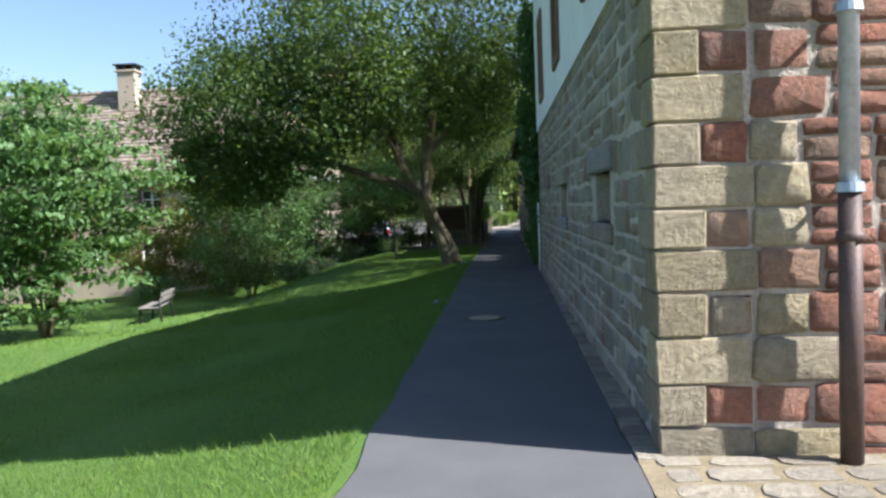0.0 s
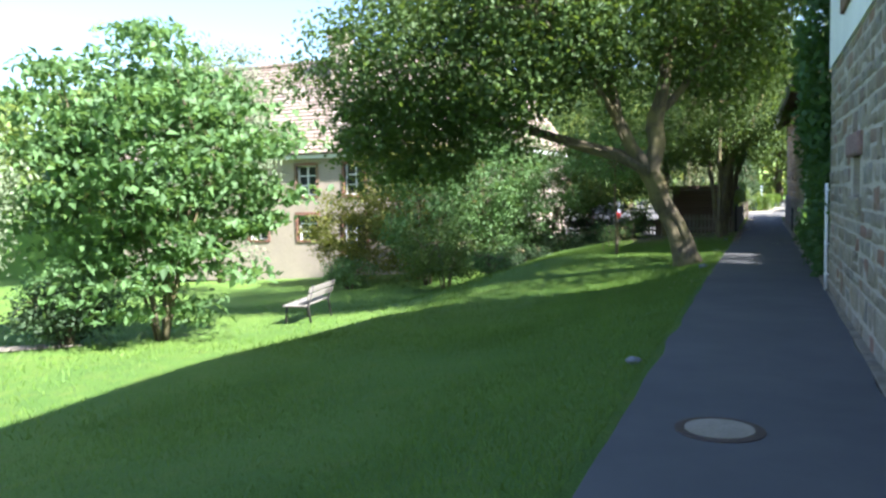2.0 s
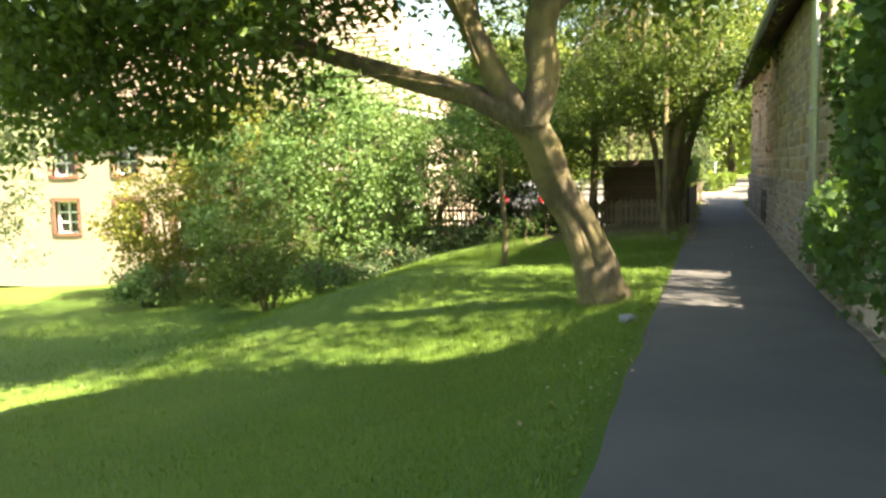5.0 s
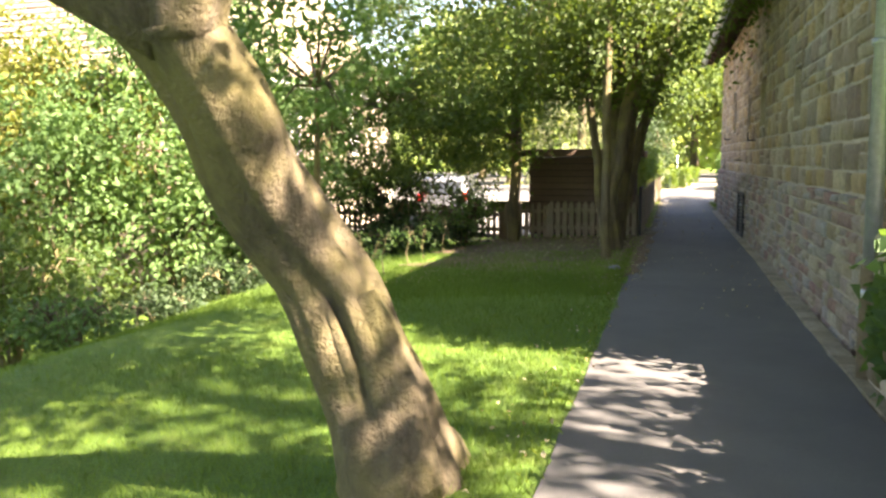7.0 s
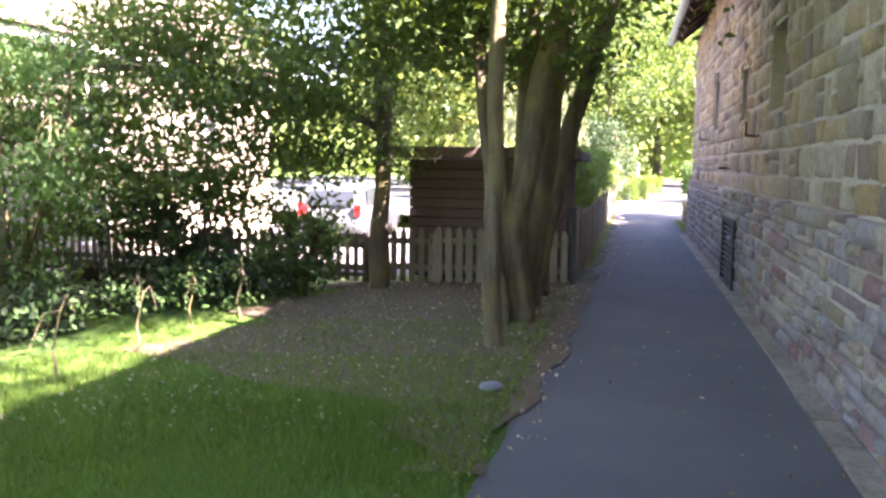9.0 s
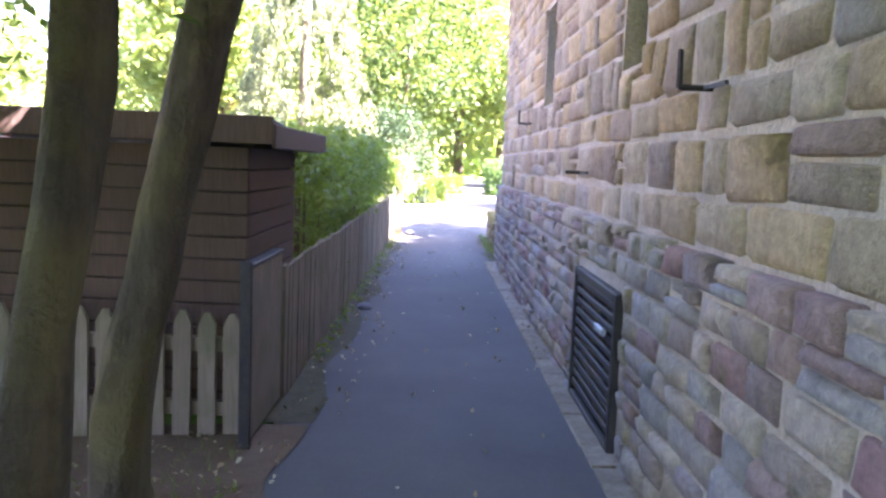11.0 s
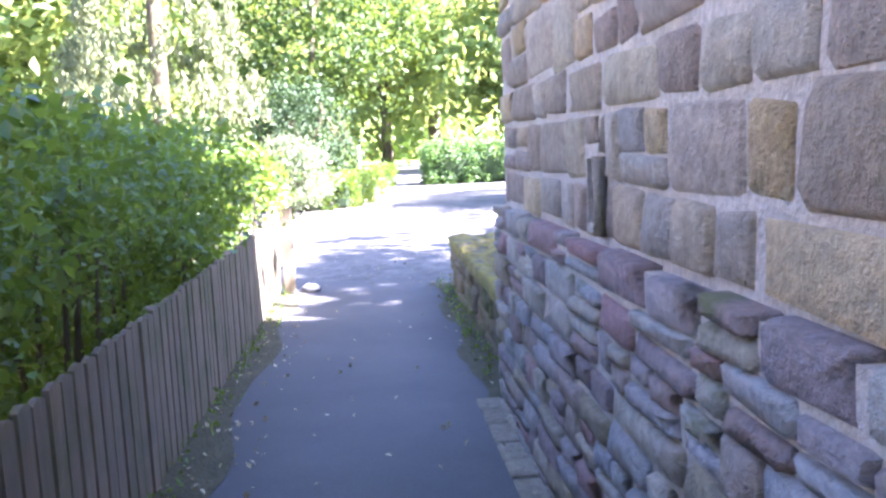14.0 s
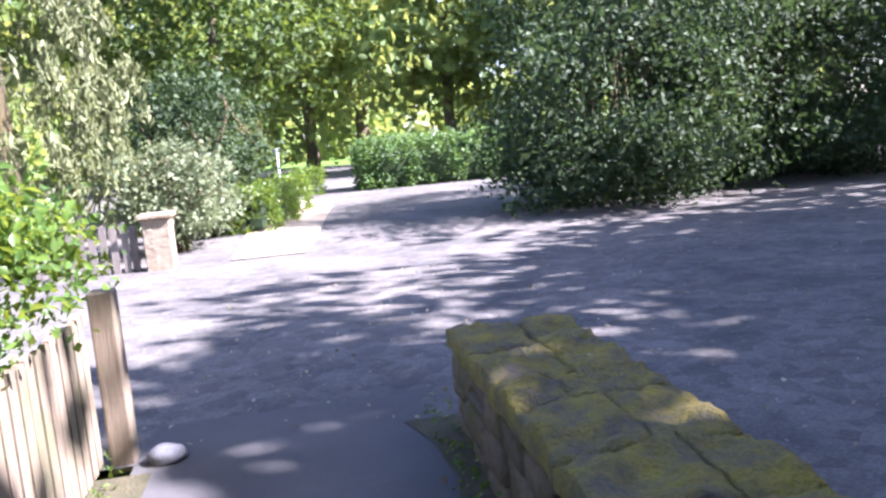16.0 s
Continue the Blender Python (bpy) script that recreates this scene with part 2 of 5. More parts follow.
def lawn_material():
    n = Nodes("lawn")
    big, mid, fine = n.noise(0.35, 4), n.noise(3, 5, 0.7), n.noise(60, 4, 0.7)
    col = n.mix(n.ramp(big, [(0.35, (0, 0, 0)), (0.65, (1, 1, 1))]), (0.078, 0.170, 0.017), (0.125, 0.222, 0.022))
    col = n.mix(n.math("MULTIPLY", n.ramp(mid, [(0.5, (0, 0, 0)), (0.75, (1, 1, 1))]), 0.5), col, (0.20, 0.23, 0.035))
    col = n.mix(0.55, col, n.ramp(fine, [(0.3, (0.15, 0.15, 0.15)), (0.7, (0.8, 0.8, 0.8))]), "OVERLAY")
    n.bump(n.math("ADD", fine, mid), 0.9, 0.04)
    return n.done(col, 0.9)


LAWN = lawn_material()


def glass_material():
    n = Nodes("window_glass")
    n.done((0.03, 0.035, 0.04), 0.06)
    return n.mat


GLASS = glass_material()


def tile_material():
    n = Nodes("roof_tiles_aged")
    col = n.ramp(n.rand(), [(0, (0.19, 0.14, 0.11)), (0.4, (0.26, 0.195, 0.15)), (0.7, (0.23, 0.18, 0.15)), (1, (0.32, 0.26, 0.21))])
    col = n.mix(n.math("MULTIPLY", n.ramp(n.noise(0.8, 5), [(0.4, (0, 0, 0)), (0.7, (1, 1, 1))]), 0.5), col, (0.22, 0.19, 0.15))
    n.bump(n.noise(30, 4), 0.4, 0.01)
    return n.done(col, 0.85)


ROOF_TILE = tile_material()

# ---- mesh helpers ----


def mesh_from(name, verts, faces, mats, smooth=False):
    me = bpy.data.meshes.new(name)
    me.from_pydata([tuple(v) for v in verts], [], [tuple(f) for f in faces])
    for m in (mats if isinstance(mats, (list, tuple)) else [mats]):
        me.materials.append(m)
    if smooth:
        me.polygons.foreach_set("use_smooth", [True] * len(me.polygons))
    me.update()
    return me


def fast_mesh(name, verts, faces, mat, smooth=False):
    """A mesh from numpy arrays; faces all have the same number of corners."""
    me = bpy.data.meshes.new(name)
    nf, k = faces.shape
    me.vertices.add(len(verts))
    me.vertices.foreach_set("co", np.ascontiguousarray(verts, dtype=np.float32).ravel())
    me.loops.add(nf * k)
    me.loops.foreach_set("vertex_index", faces.astype(np.int32).ravel())
    me.polygons.add(nf)
    me.polygons.foreach_set("loop_start", np.arange(0, nf * k, k, dtype=np.int32))
    me.polygons.foreach_set("loop_total", np.full(nf, k, dtype=np.int32))
    if smooth:
        me.polygons.foreach_set("use_smooth", np.ones(nf, dtype=bool))
    me.materials.append(mat)
    me.update(calc_edges=True)
    return me


class Solid:
    """Collects boxes, tubes and quads into one bmesh."""
    def __init__(self):
        self.bm = bmesh.new()

    def box(self, x0, x1, y0, y1, z0, z1, bevel=0.0, m=None):
        r = bmesh.ops.create_cube(self.bm, size=1.0)
        vs = r["verts"]
        for v in vs:
            v.co = Vector((x0 + (v.co.x + 0.5) * (x1 - x0), y0 + (v.co.y + 0.5) * (y1 - y0), z0 + (v.co.z + 0.5) * (z1 - z0)))
        if bevel:
            es = list({e for v in vs for e in v.link_edges})
            out = bmesh.ops.bevel(self.bm, geom=es, offset=bevel, segments=1, affect="EDGES", profile=0.5)
            vs = list(set(vs) | set(out["verts"]))
            vs = [v for v in vs if v.is_valid]
        if m is not None:
            for v in vs:
                v.co = m @ v.co
        return self

    def tube(self, pts, radii, sides=10, wobble=0.0, cap=True):
        pts = [Vector(p) for p in pts]
        rings = []
        for i, p in enumerate(pts):
            d = (pts[min(i + 1, len(pts) - 1)] - pts[max(i - 1, 0)]).normalized()
            ref = Vector((1, 0, 0)) if abs(d.x) < 0.8 else Vector((0, 1, 0))
            a = (ref - d * ref.dot(d)).normalized()
            b = d.cross(a)
            ring = []
            for k in range(sides):
                an = 2 * math.pi * k / sides
                w = 1 + wobble * noise.noise(Vector((math.cos(an) * 1.3, math.sin(an) * 1.3, p.z * 1.1 + p.x)))
                if wobble and radii[i] > 0.05:
                    w += 0.45 * wobble * noise.noise(Vector((math.cos(an) * 2.6 + 5, math.sin(an) * 2.6, p.z * 2.6 + p.y)))
                ring.append(self.bm.verts.new(p + (a * math.cos(an) + b * math.sin(an)) * radii[i] * w))
            rings.append(ring)
        for r0, r1 in zip(rings, rings[1:]):
            for k in range(sides):
                self.bm.faces.new((r0[k], r0[(k + 1) % sides], r1[(k + 1) % sides], r1[k]))
        if cap:
            self.bm.faces.new(rings[-1])
            self.bm.faces.new(rings[0][::-1])
        return self

    def prism(self, outline, z0, z1):
        lo = [self.bm.verts.new((x, y, z0)) for x, y in outline]
        hi = [self.bm.verts.new((x, y, z1)) for x, y in outline]
        k = len(outline)
        self.bm.faces.new(hi)
        self.bm.faces.new(lo[::-1])
        for i in range(k):
            self.bm.faces.new((lo[i], lo[(i + 1) % k], hi[(i + 1) % k], hi[i]))
        return self

    def out(self, name, mat, smooth=False):
        bmesh.ops.recalc_face_normals(self.bm, faces=self.bm.faces)
        me = bpy.data.meshes.new(name)
        self.bm.to_mesh(me)
        self.bm.free()
        me.materials.append(mat)
        if smooth:
            me.polygons.foreach_set("use_smooth", [True] * len(me.polygons))
        return me


def child(name, data, parent, m=None, label="", kind=""):
    ob = new(name, data)
    ob.parent = parent
    if m is not None:
        ob.matrix_basis = m
    return tagged(ob, label, kind=kind)


def smooth(a, b, v):
    t = np.clip((np.asarray(v, float) - a) / (b - a), 0, 1)
    return t * t * (3 - 2 * t)


def path_z(y):
    return -0.15 * smooth(17, 27, y)


def ground_z(x, y):
    """The lie of the land: the path, and the lawn that falls away beside it."""
    x, y = np.asarray(x, float), np.asarray(y, float)
    d = np.clip(-1.0 - x, 0, None)
    amp = 1.1 + 0.35 * smooth(13, 19, y)
    low = amp * (1 - np.exp(-d / 5.0))
    # a bank beyond the path: nearly level, then a drop to the lower lawn
    near = 1 - smooth(8, 11, d)
    bank = 0.055 * d + 0.95 * smooth(3.6, 8.6, d) * (1 - 0.9 * smooth(28.5, 33, y) * near) + 0.3 * smooth(34.5, 37, y) * smooth(0.6, 1.6, d)
    w = smooth(20, 24, y)
    low = low * (1 - w) + bank * w
    low = low * (1 - smooth(44, 47, y))
    return path_z(y) - low


def leaves(name, centres, size, mat, up=0.5, droop=0.0, narrow=0.55, out=None):
    """Folded leaves of two triangles each at the given places."""
    n = len(centres)
    d = rng.normal(size=(n, 3))
    d[:, 2] -= droop
    if out is not None:
        d += out
    d /= np.linalg.norm(d, axis=1)[:, None] + 1e-9
    nn = rng.normal(size=(n, 3))
    nn[:, 2] += up
    side = np.cross(d, nn)
    side /= np.linalg.norm(side, axis=1)[:, None] + 1e-9
    nn = np.cross(side, d)
    s = (size * rng.uniform(0.6, 1.3, n))[:, None]
    base = centres - d * s * 0.5
    tip = centres + d * s * 0.5 - nn * s * 0.10
    mid = centres - d * s * 0.08
    left, right = mid + side * s * narrow * 0.5 + nn * s * 0.10, mid - side * s * narrow * 0.5 + nn * s * 0.10
    verts = np.stack([base, left, tip, right], 1).reshape(-1, 3)
    i = np.arange(n)[:, None] * 4
    faces = np.concatenate([i + [0, 2, 1], i + [0, 3, 2]], 1).reshape(-1, 3)
    return fast_mesh(name, verts, faces, mat)


def clumps(count, per, centre, radii, clump=0.28, shell=0.55, flat=0.6, lump=0.35, seed=0.0):
    """Leaf places in clumps inside an uneven ellipsoid; the clumps' centres come too."""
    u = rng.normal(size=(count, 3))
    u /= np.linalg.norm(u, axis=1)[:, None]
    r = rng.uniform(shell, 1.0, count) ** 0.7
    w = np.array([1 + lump * noise.noise(Vector(v) * 2.1 + Vector((seed, seed * 0.7, 3.1))) * 1.6 for v in u])
    c = u * (r * w)[:, None] * np.array(radii) + np.array(centre)
    off = rng.normal(size=(count, per, 3)) * clump
    off[:, :, 2] *= flat
    return (c[:, None, :] + off).reshape(-1, 3), c


def tree(name, base, limbs, crown, leaf_mat, leaf_size, label, category="tree", twigs=60, group="", bark=None, droop=0.2, up=0.7):
    """limbs: (points, radii) relative to base; crown: list of clumps() keyword sets relative to base."""
    root = tagged(new(name), label, category, group)
    root.matrix_basis = pose(*base)
    tips = [Vector(l[0][-1]) for l in limbs]
    for k, (pts, rad) in enumerate(limbs):
        sm, sr = [], []
        for a in range(len(pts) - 1):
            cut = 9 if rad[a] > 0.15 else 4
            for s in range(cut):
                f = s / cut
                q = Vector(pts[a]).lerp(Vector(pts[a + 1]), f)
                sm.append(q + Vector((noise.noise(q * 1.7), noise.noise(q * 1.7 + Vector((9, 0, 0))), 0)) * 0.5 * rad[a])
                sr.append(rad[a] + (rad[a + 1] - rad[a]) * f)
        sm.append(Vector(pts[-1]))
        sr.append(rad[-1])
        so = Solid().tube(sm, sr, 30 if rad[0] > 0.15 else 14 if rad[0] > 0.06 else 7, 0.42)
        child("trunk" if k == 0 else "limb", so.out("limb", bark or BARK, True), root)
    tw, pl = Solid(), []
    tk = min(1.0, limbs[0][1][0] / 0.03)
    for kw in crown:
        p, c = clumps(**kw)
        pl.append(p)
        for q in c[:: max(1, len(c) // max(1, twigs // len(crown)))]:
            q = Vector(q)
            t = min(tips, key=lambda v: (v - q).length)
            mid = t.lerp(q, 0.5) + Vector((0, 0, 0.12))
            tw.tube([t, mid, q], [0.022 * tk, 0.013 * tk, 0.005], 4, 0, False)
    if twigs:
        child("twigs", tw.out("twigs", bark or BARK, True), root, kind="stuff")
    child("crown", leaves("crown", np.concatenate(pl), leaf_size, leaf_mat, up, droop), root, kind="stuff")
    return root


def shrub(name, x, y, r, h, mat, size, label, count=110, per=40, stems=7, z=None, low=0.08, group="", shell=0.45, category="shrub", flat=0.6, up=0.7):
    z = float(ground_z(x, y)) if z is None else z
    size, per = (size * 0.84, int(per * 1.3)) if size > 0.1 else (size, per)
    limbs = []
    for k in range(stems):
        a = 2 * math.pi * k / stems + 0.3 * k
        q = 0.55 * r
        limbs.append(([(0.08 * math.cos(a), 0.08 * math.sin(a), -0.05), (0.35 * q * math.cos(a), 0.35 * q * math.sin(a), h * 0.3), (q * math.cos(a), q * math.sin(a), h * 0.7)], (0.012, 0.008, 0.004) if stems == 1 else (0.03, 0.022, 0.01)))
    cr = [dict(count=count, per=per, centre=(0, 0, h * (0.5 + low / 2)), radii=(r, r, h * (0.5 - low / 2)), clump=0.10 * r + 0.06, shell=shell, flat=flat, seed=x + y)]
    return tree(name, (x, y, z), limbs, cr, mat, size, label, category, twigs=3 if stems == 1 else 24, group=group, up=up)


# ---- ground, path, road ----
def axis(parts):
    v = np.concatenate([np.linspace(a, b, n, endpoint=False) for a, b, n in parts])
    return np.append(v, parts[-1][1])


gx = axis([(-700, -60, 12), (-60, -16, 22), (-16, 1.5, 70), (1.5, 30, 20), (30, 700, 12)])
gy = axis([(-700, -20, 12), (-20, 0, 20), (0, 48, 160), (48, 100, 26), (100, 900, 12)])
GX, GY = np.meshgrid(gx, gy, indexing="ij")
GZ = ground_z(GX, GY)
GZ += np.vectorize(lambda a, b: 0.03 * noise.noise(Vector((a * 0.5, b * 0.5, 0))))(GX, GY) * smooth(-1.6, -3.0, GX)
GZ -= 0.03 * smooth(-1.02, -0.9, GX) + 0.06 * smooth(44.5, 44.9, GY)
GZ -= 0.05 * smooth(1.3, 1.6, GX) * smooth(40.6, 41.0, GY)
ii, jj = np.meshgrid(np.arange(len(gx) - 1), np.arange(len(gy) - 1), indexing="ij")
a = (ii * len(gy) + jj).ravel()
ground = tagged(new("ground", fast_mesh("ground", np.stack([GX, GY, GZ], -1).reshape(-1, 3), np.stack([a, a + len(gy), a + len(gy) + 1, a + 1], 1), LAWN, True)),
                "green mown lawn falling away from the path", "lawn", kind="structure")


def strip(name, x_left, x_right, ys, mat, label, category, lift=0.0, cols=4, wob=0.0, zf=None):
    """A sheet along y between two edges, given as functions of y."""
    v, f = [], []
    for j, y in enumerate(ys):
        for i in range(cols + 1):
            w = wob * noise.noise(Vector((i * 3.3, y * 1.3, 0))) if i in (0, cols) else 0
            x = x_left(y) + (x_right(y) - x_left(y)) * i / cols + w
            z = float(path_z(y)) + lift if zf is None else zf(x, y) + lift
            v.append((x, y, z))
    k = cols + 1
    for j in range(len(ys) - 1):
        for i in range(cols):
            f.append((j * k + i, j * k + i + 1, (j + 1) * k + i + 1, (j + 1) * k + i))
    return tagged(new(name, mesh_from(name, v, f, mat, True)), label, category, kind="structure")


def path_left(y):
    return -0.88 - 0.06 * float(smooth(10, 30, y)) + 0.12 * float(smooth(34, 37, y))


strip("path", path_left, lambda y: 0.66, list(np.arange(-12, 45.6, 0.25)), ASPHALT, "narrow dark asphalt footpath in the shade", "path", 0.0, 6, 0.05)
strip("road", lambda y: -30, lambda y: 40, [44.95, 48, 50, 52.35, 56, 60, 64, 70, 80, 100], ROAD, "worn grey asphalt road crossing past the footpath", "road", -0.004, 10)
strip("paving_yard", lambda y: 1.30, lambda y: 40, [41.0, 43, 44.0, 44.95], ROAD, "worn grey paving beside the low wall", "paving", -0.004, 10)
strip("pavement", lambda y: 0.66, lambda y: 30, [-12, -6, 0, 2, 4.6], SAND, "pale sandy yard beside the stone building", "yard", 0.004, 6)
strip("road_edge", lambda y: -0.95, lambda y: 0.1 + (y - 52.4) * 0.085, [52.4, 54, 57, 60, 64], GRAVEL, "sandy verge beside the road", "verge", 0.012, 3, 0.1)
strip("yard_drive", lambda y: -26, lambda y: -1.3, [34.6, 35.2, 36, 37, 40, 44.9], ROAD, "worn grey parking yard behind the fence", "yard", 0.02, 6, 0, lambda x, y: -0.30 - 0.25 * float(smooth(34.6, 37, y)))
strip("litter_bed", lambda y: -1.1 - 2.9 * float(smooth(27.6, 30.2, y)) + 0.3 * math.sin(2.9 * y) + 0.2 * math.sin(7.3 * y), lambda y: path_left(y) + 0.16 * float(smooth(28.4, 29.6, y)) + 0.05 * math.sin(5.1 * y), list(np.arange(27.6, 33.9, 0.15)), SOIL, "bare soil with fallen leaves under the trees", "soil", 0.012, 10, 0.14, lambda x, y: float(ground_z(x, y)))
strip("fence_verge", lambda y: -1.02, lambda y: -0.78 + 0.05 * math.sin(3 * y), list(np.arange(33.8, 44.95, 0.2)), VERGE, "dark soil and litter along the fence foot", "soil", 0.006, 3, 0.05)
strip("wall_verge", lambda y: 0.58 + 0.04 * math.sin(4 * y) + 0.02 * math.sin(11 * y), lambda y: 0.9, list(np.arange(41.0, 45.05, 0.2)), VERGE, "mossy soil along the low wall foot", "soil", 0.006, 3, 0.04)
strip("garden_path", lambda y: -13.4 + (y - 12.5) * 0.9, lambda y: -12.4 + (y - 12.5) * 0.9, list(np.arange(12.5, 15.2, 0.3)), GRAVEL, "brown earthen garden path across the lawn", "path", 0.03, 3, 0.1, lambda x, y: float(ground_z(x, y)))


# ---- stone pieces ----
def stone_template(k):
    """A unit stone, split-faced: uneven outline, sharp arrises, a nearly flat tilted face towards -x."""
    r = np.random.default_rng(100 + k)
    ring = [(-.5, -.42), (-.45, -.5), (.45, -.5), (.5, -.42), (.5, .42), (.45, .5), (-.45, .5), (-.5, .42)]
    jit = r.uniform(-0.045, 0.045, (8, 2))
    pts = [(a * (1 - 0.04) + ja, b * (1 - 0.04) + jb) for (a, b), (ja, jb) in zip(ring, jit)]
    ty, tz = r.uniform(-0.13, 0.13, 2)
    v = [(0.3, a, b) for a, b in pts]
    v += [(-0.30 + r.uniform(-.05, .05), a, b) for a, b in pts]
    v += [(-0.49 + ty * a + tz * b + r.uniform(-.04, .04), a * 0.90 + r.uniform(-.012, .012), b * 0.84 + r.uniform(-.02, .02)) for a, b in pts]
    v.append((-0.52 + r.uniform(-.08, .08), r.uniform(-.2, .2), r.uniform(-.2, .2)))
    f = []
    for i in range(8):
        j = (i + 1) % 8
        f += [(i, j, 8 + j, 8 + i), (8 + i, 8 + j, 16 + j, 16 + i), (16 + i, 16 + j, 24)]
    return np.array(v), f


TEMPLATES = [stone_template(k) for k in range(16)]
_cache = {}


def stone_mesh(k, mat):
    if (k, mat.name) not in _cache:
        v, f = TEMPLATES[k]
        _cache[k, mat.name] = mesh_from("stone", v, f, mat, True)
    return _cache[k, mat.name]


def lay_courses(u0, u1, z0, z1, hmin, hmax, wmin, wmax, openings, seed, proud=0.035):
    """Stones in uneven courses on a wall's face: (u, z, width, height, proud)."""
    r = random.Random(seed)
    out, z = [], z0
    while z < z1 - 0.05:
        h = min(r.uniform(hmin, hmax), z1 - z)
        if z1 - z - h < hmin * 0.6:
            h = z1 - z
        u = u0
        while u < u1 - 0.02:
            w = r.uniform(wmin, wmax) * (1.25 if r.random() < 0.2 else 1)
            if u1 - u - w < wmin * 0.6:
                w = u1 - u
            parts = [(u, z, w, h)]
            if h > hmax * 0.68 and r.random() < 0.33:
                s = r.uniform(0.4, 0.6)
                parts = [(u, z, w, h * s), (u, z + h * s, w, h * (1 - s))]
                if w > wmax * 0.7 and r.random() < 0.6:
                    q = r.uniform(0.35, 0.65)
                    parts = [parts[0], (u, z + h * s, w * q, h * (1 - s)), (u + w * q, z + h * s, w * (1 - q), h * (1 - s))]
            todo = list(parts)
            while todo:
                a, b, c, d = todo.pop()
                hit = next((o for o in openings if b + d > o[2] + 0.02 and b < o[3] - 0.02 and a + c > o[0] + 0.01 and a < o[1] - 0.01), None)
                if hit is None:
                    if c > 0.05 and d > 0.04:
                        out.append((a + c / 2, b + d / 2 + r.uniform(-0.008, 0.008), c - r.uniform(0.0, 0.02), d - r.uniform(0.0, 0.018), proud * r.uniform(0.55, 1.5)))
                    continue
                o0, o1, p0, p1 = hit
                if a < o0: todo.append((a, b, o0 - a, d))
                if a + c > o1: todo.append((o1, b, a + c - o1, d))
                l, h2 = max(a, o0), min(a + c, o1)
                if b < p0: todo.append((l, b, h2 - l, p0 - b))
                if b + d > p1: todo.append((l, p1, h2 - l, b + d - p1))
            u += w
        z += h
    return out


def place_stones(wall, stones, face, mat, near, name="stone"):
    """The stones within the stretch near = (u0, u1, z0, z1) become parts, the rest one joined part. Face normal is -x."""
    r = random.Random(5)
    inside = [s for s in stones if near[0] < s[0] < near[1] and near[2] < s[1] < near[3]][:300]
    ids = {id(s) for s in inside}
    V, F = [], []
    for s in stones:
        u, z, w, h, p = s
        k = r.randrange(16)
        if id(s) in ids:
            child(name, stone_mesh(k, mat), wall, Matrix.Translation((face - p + 0.05, u, z)) @ Matrix.Rotation(r.uniform(-0.035, 0.035), 4, 'X') @ Matrix.Diagonal((0.10, w, h, 1)))
        else:
            v, f = TEMPLATES[k]
            b = len(V)
            V += [(face - p + 0.05 + q[0] * 0.10, u + q[1] * w, z + q[2] * h) for q in v]
            F += [tuple(i + b for i in t) for t in f]
    if V:
        child("stonework", mesh_from("stonework", V, F, mat, True), wall, kind="stuff")


def wall_mesh(name, x0, x1, us, zs, openings, mat):
    """A thick wall in the y-z plane with real openings (u0, u1, z0, z1) through it."""
    us = sorted(set(us) | {o[0] for o in openings} | {o[1] for o in openings})
    zs = sorted(set(zs) | {o[2] for o in openings} | {o[3] for o in openings})
    us, zs = [u for u in us], [z for z in zs]
    def full(i, j):
        if not (0 <= i < len(us) - 1 and 0 <= j < len(zs) - 1):
            return False
        cu, cz = (us[i] + us[i + 1]) / 2, (zs[j] + zs[j + 1]) / 2
        return not any(o[0] < cu < o[1] and o[2] < cz < o[3] for o in openings)
    V, F = [], []
    def quad(*p):
        b = len(V)
        V.extend(p)
        F.append((b, b + 1, b + 2, b + 3))
    for i in range(len(us) - 1):
        for j in range(len(zs) - 1):
            if not full(i, j):
                continue
            a, b, c, d = us[i], us[i + 1], zs[j], zs[j + 1]
            quad((x0, a, c), (x0, a, d), (x0, b, d), (x0, b, c))
            quad((x1, a, c), (x1, b, c), (x1, b, d), (x1, a, d))
            if not full(i - 1, j): quad((x0, a, c), (x1, a, c), (x1, a, d), (x0, a, d))
            if not full(i + 1, j): quad((x0, b, c), (x0, b, d), (x1, b, d), (x1, b, c))
            if not full(i, j - 1): quad((x0, a, c), (x0, b, c), (x1, b, c), (x1, a, c))
            if not full(i, j + 1): quad((x0, a, d), (x1, a, d), (x1, b, d), (x0, b, d))
    return mesh_from(name, V, F, mat)


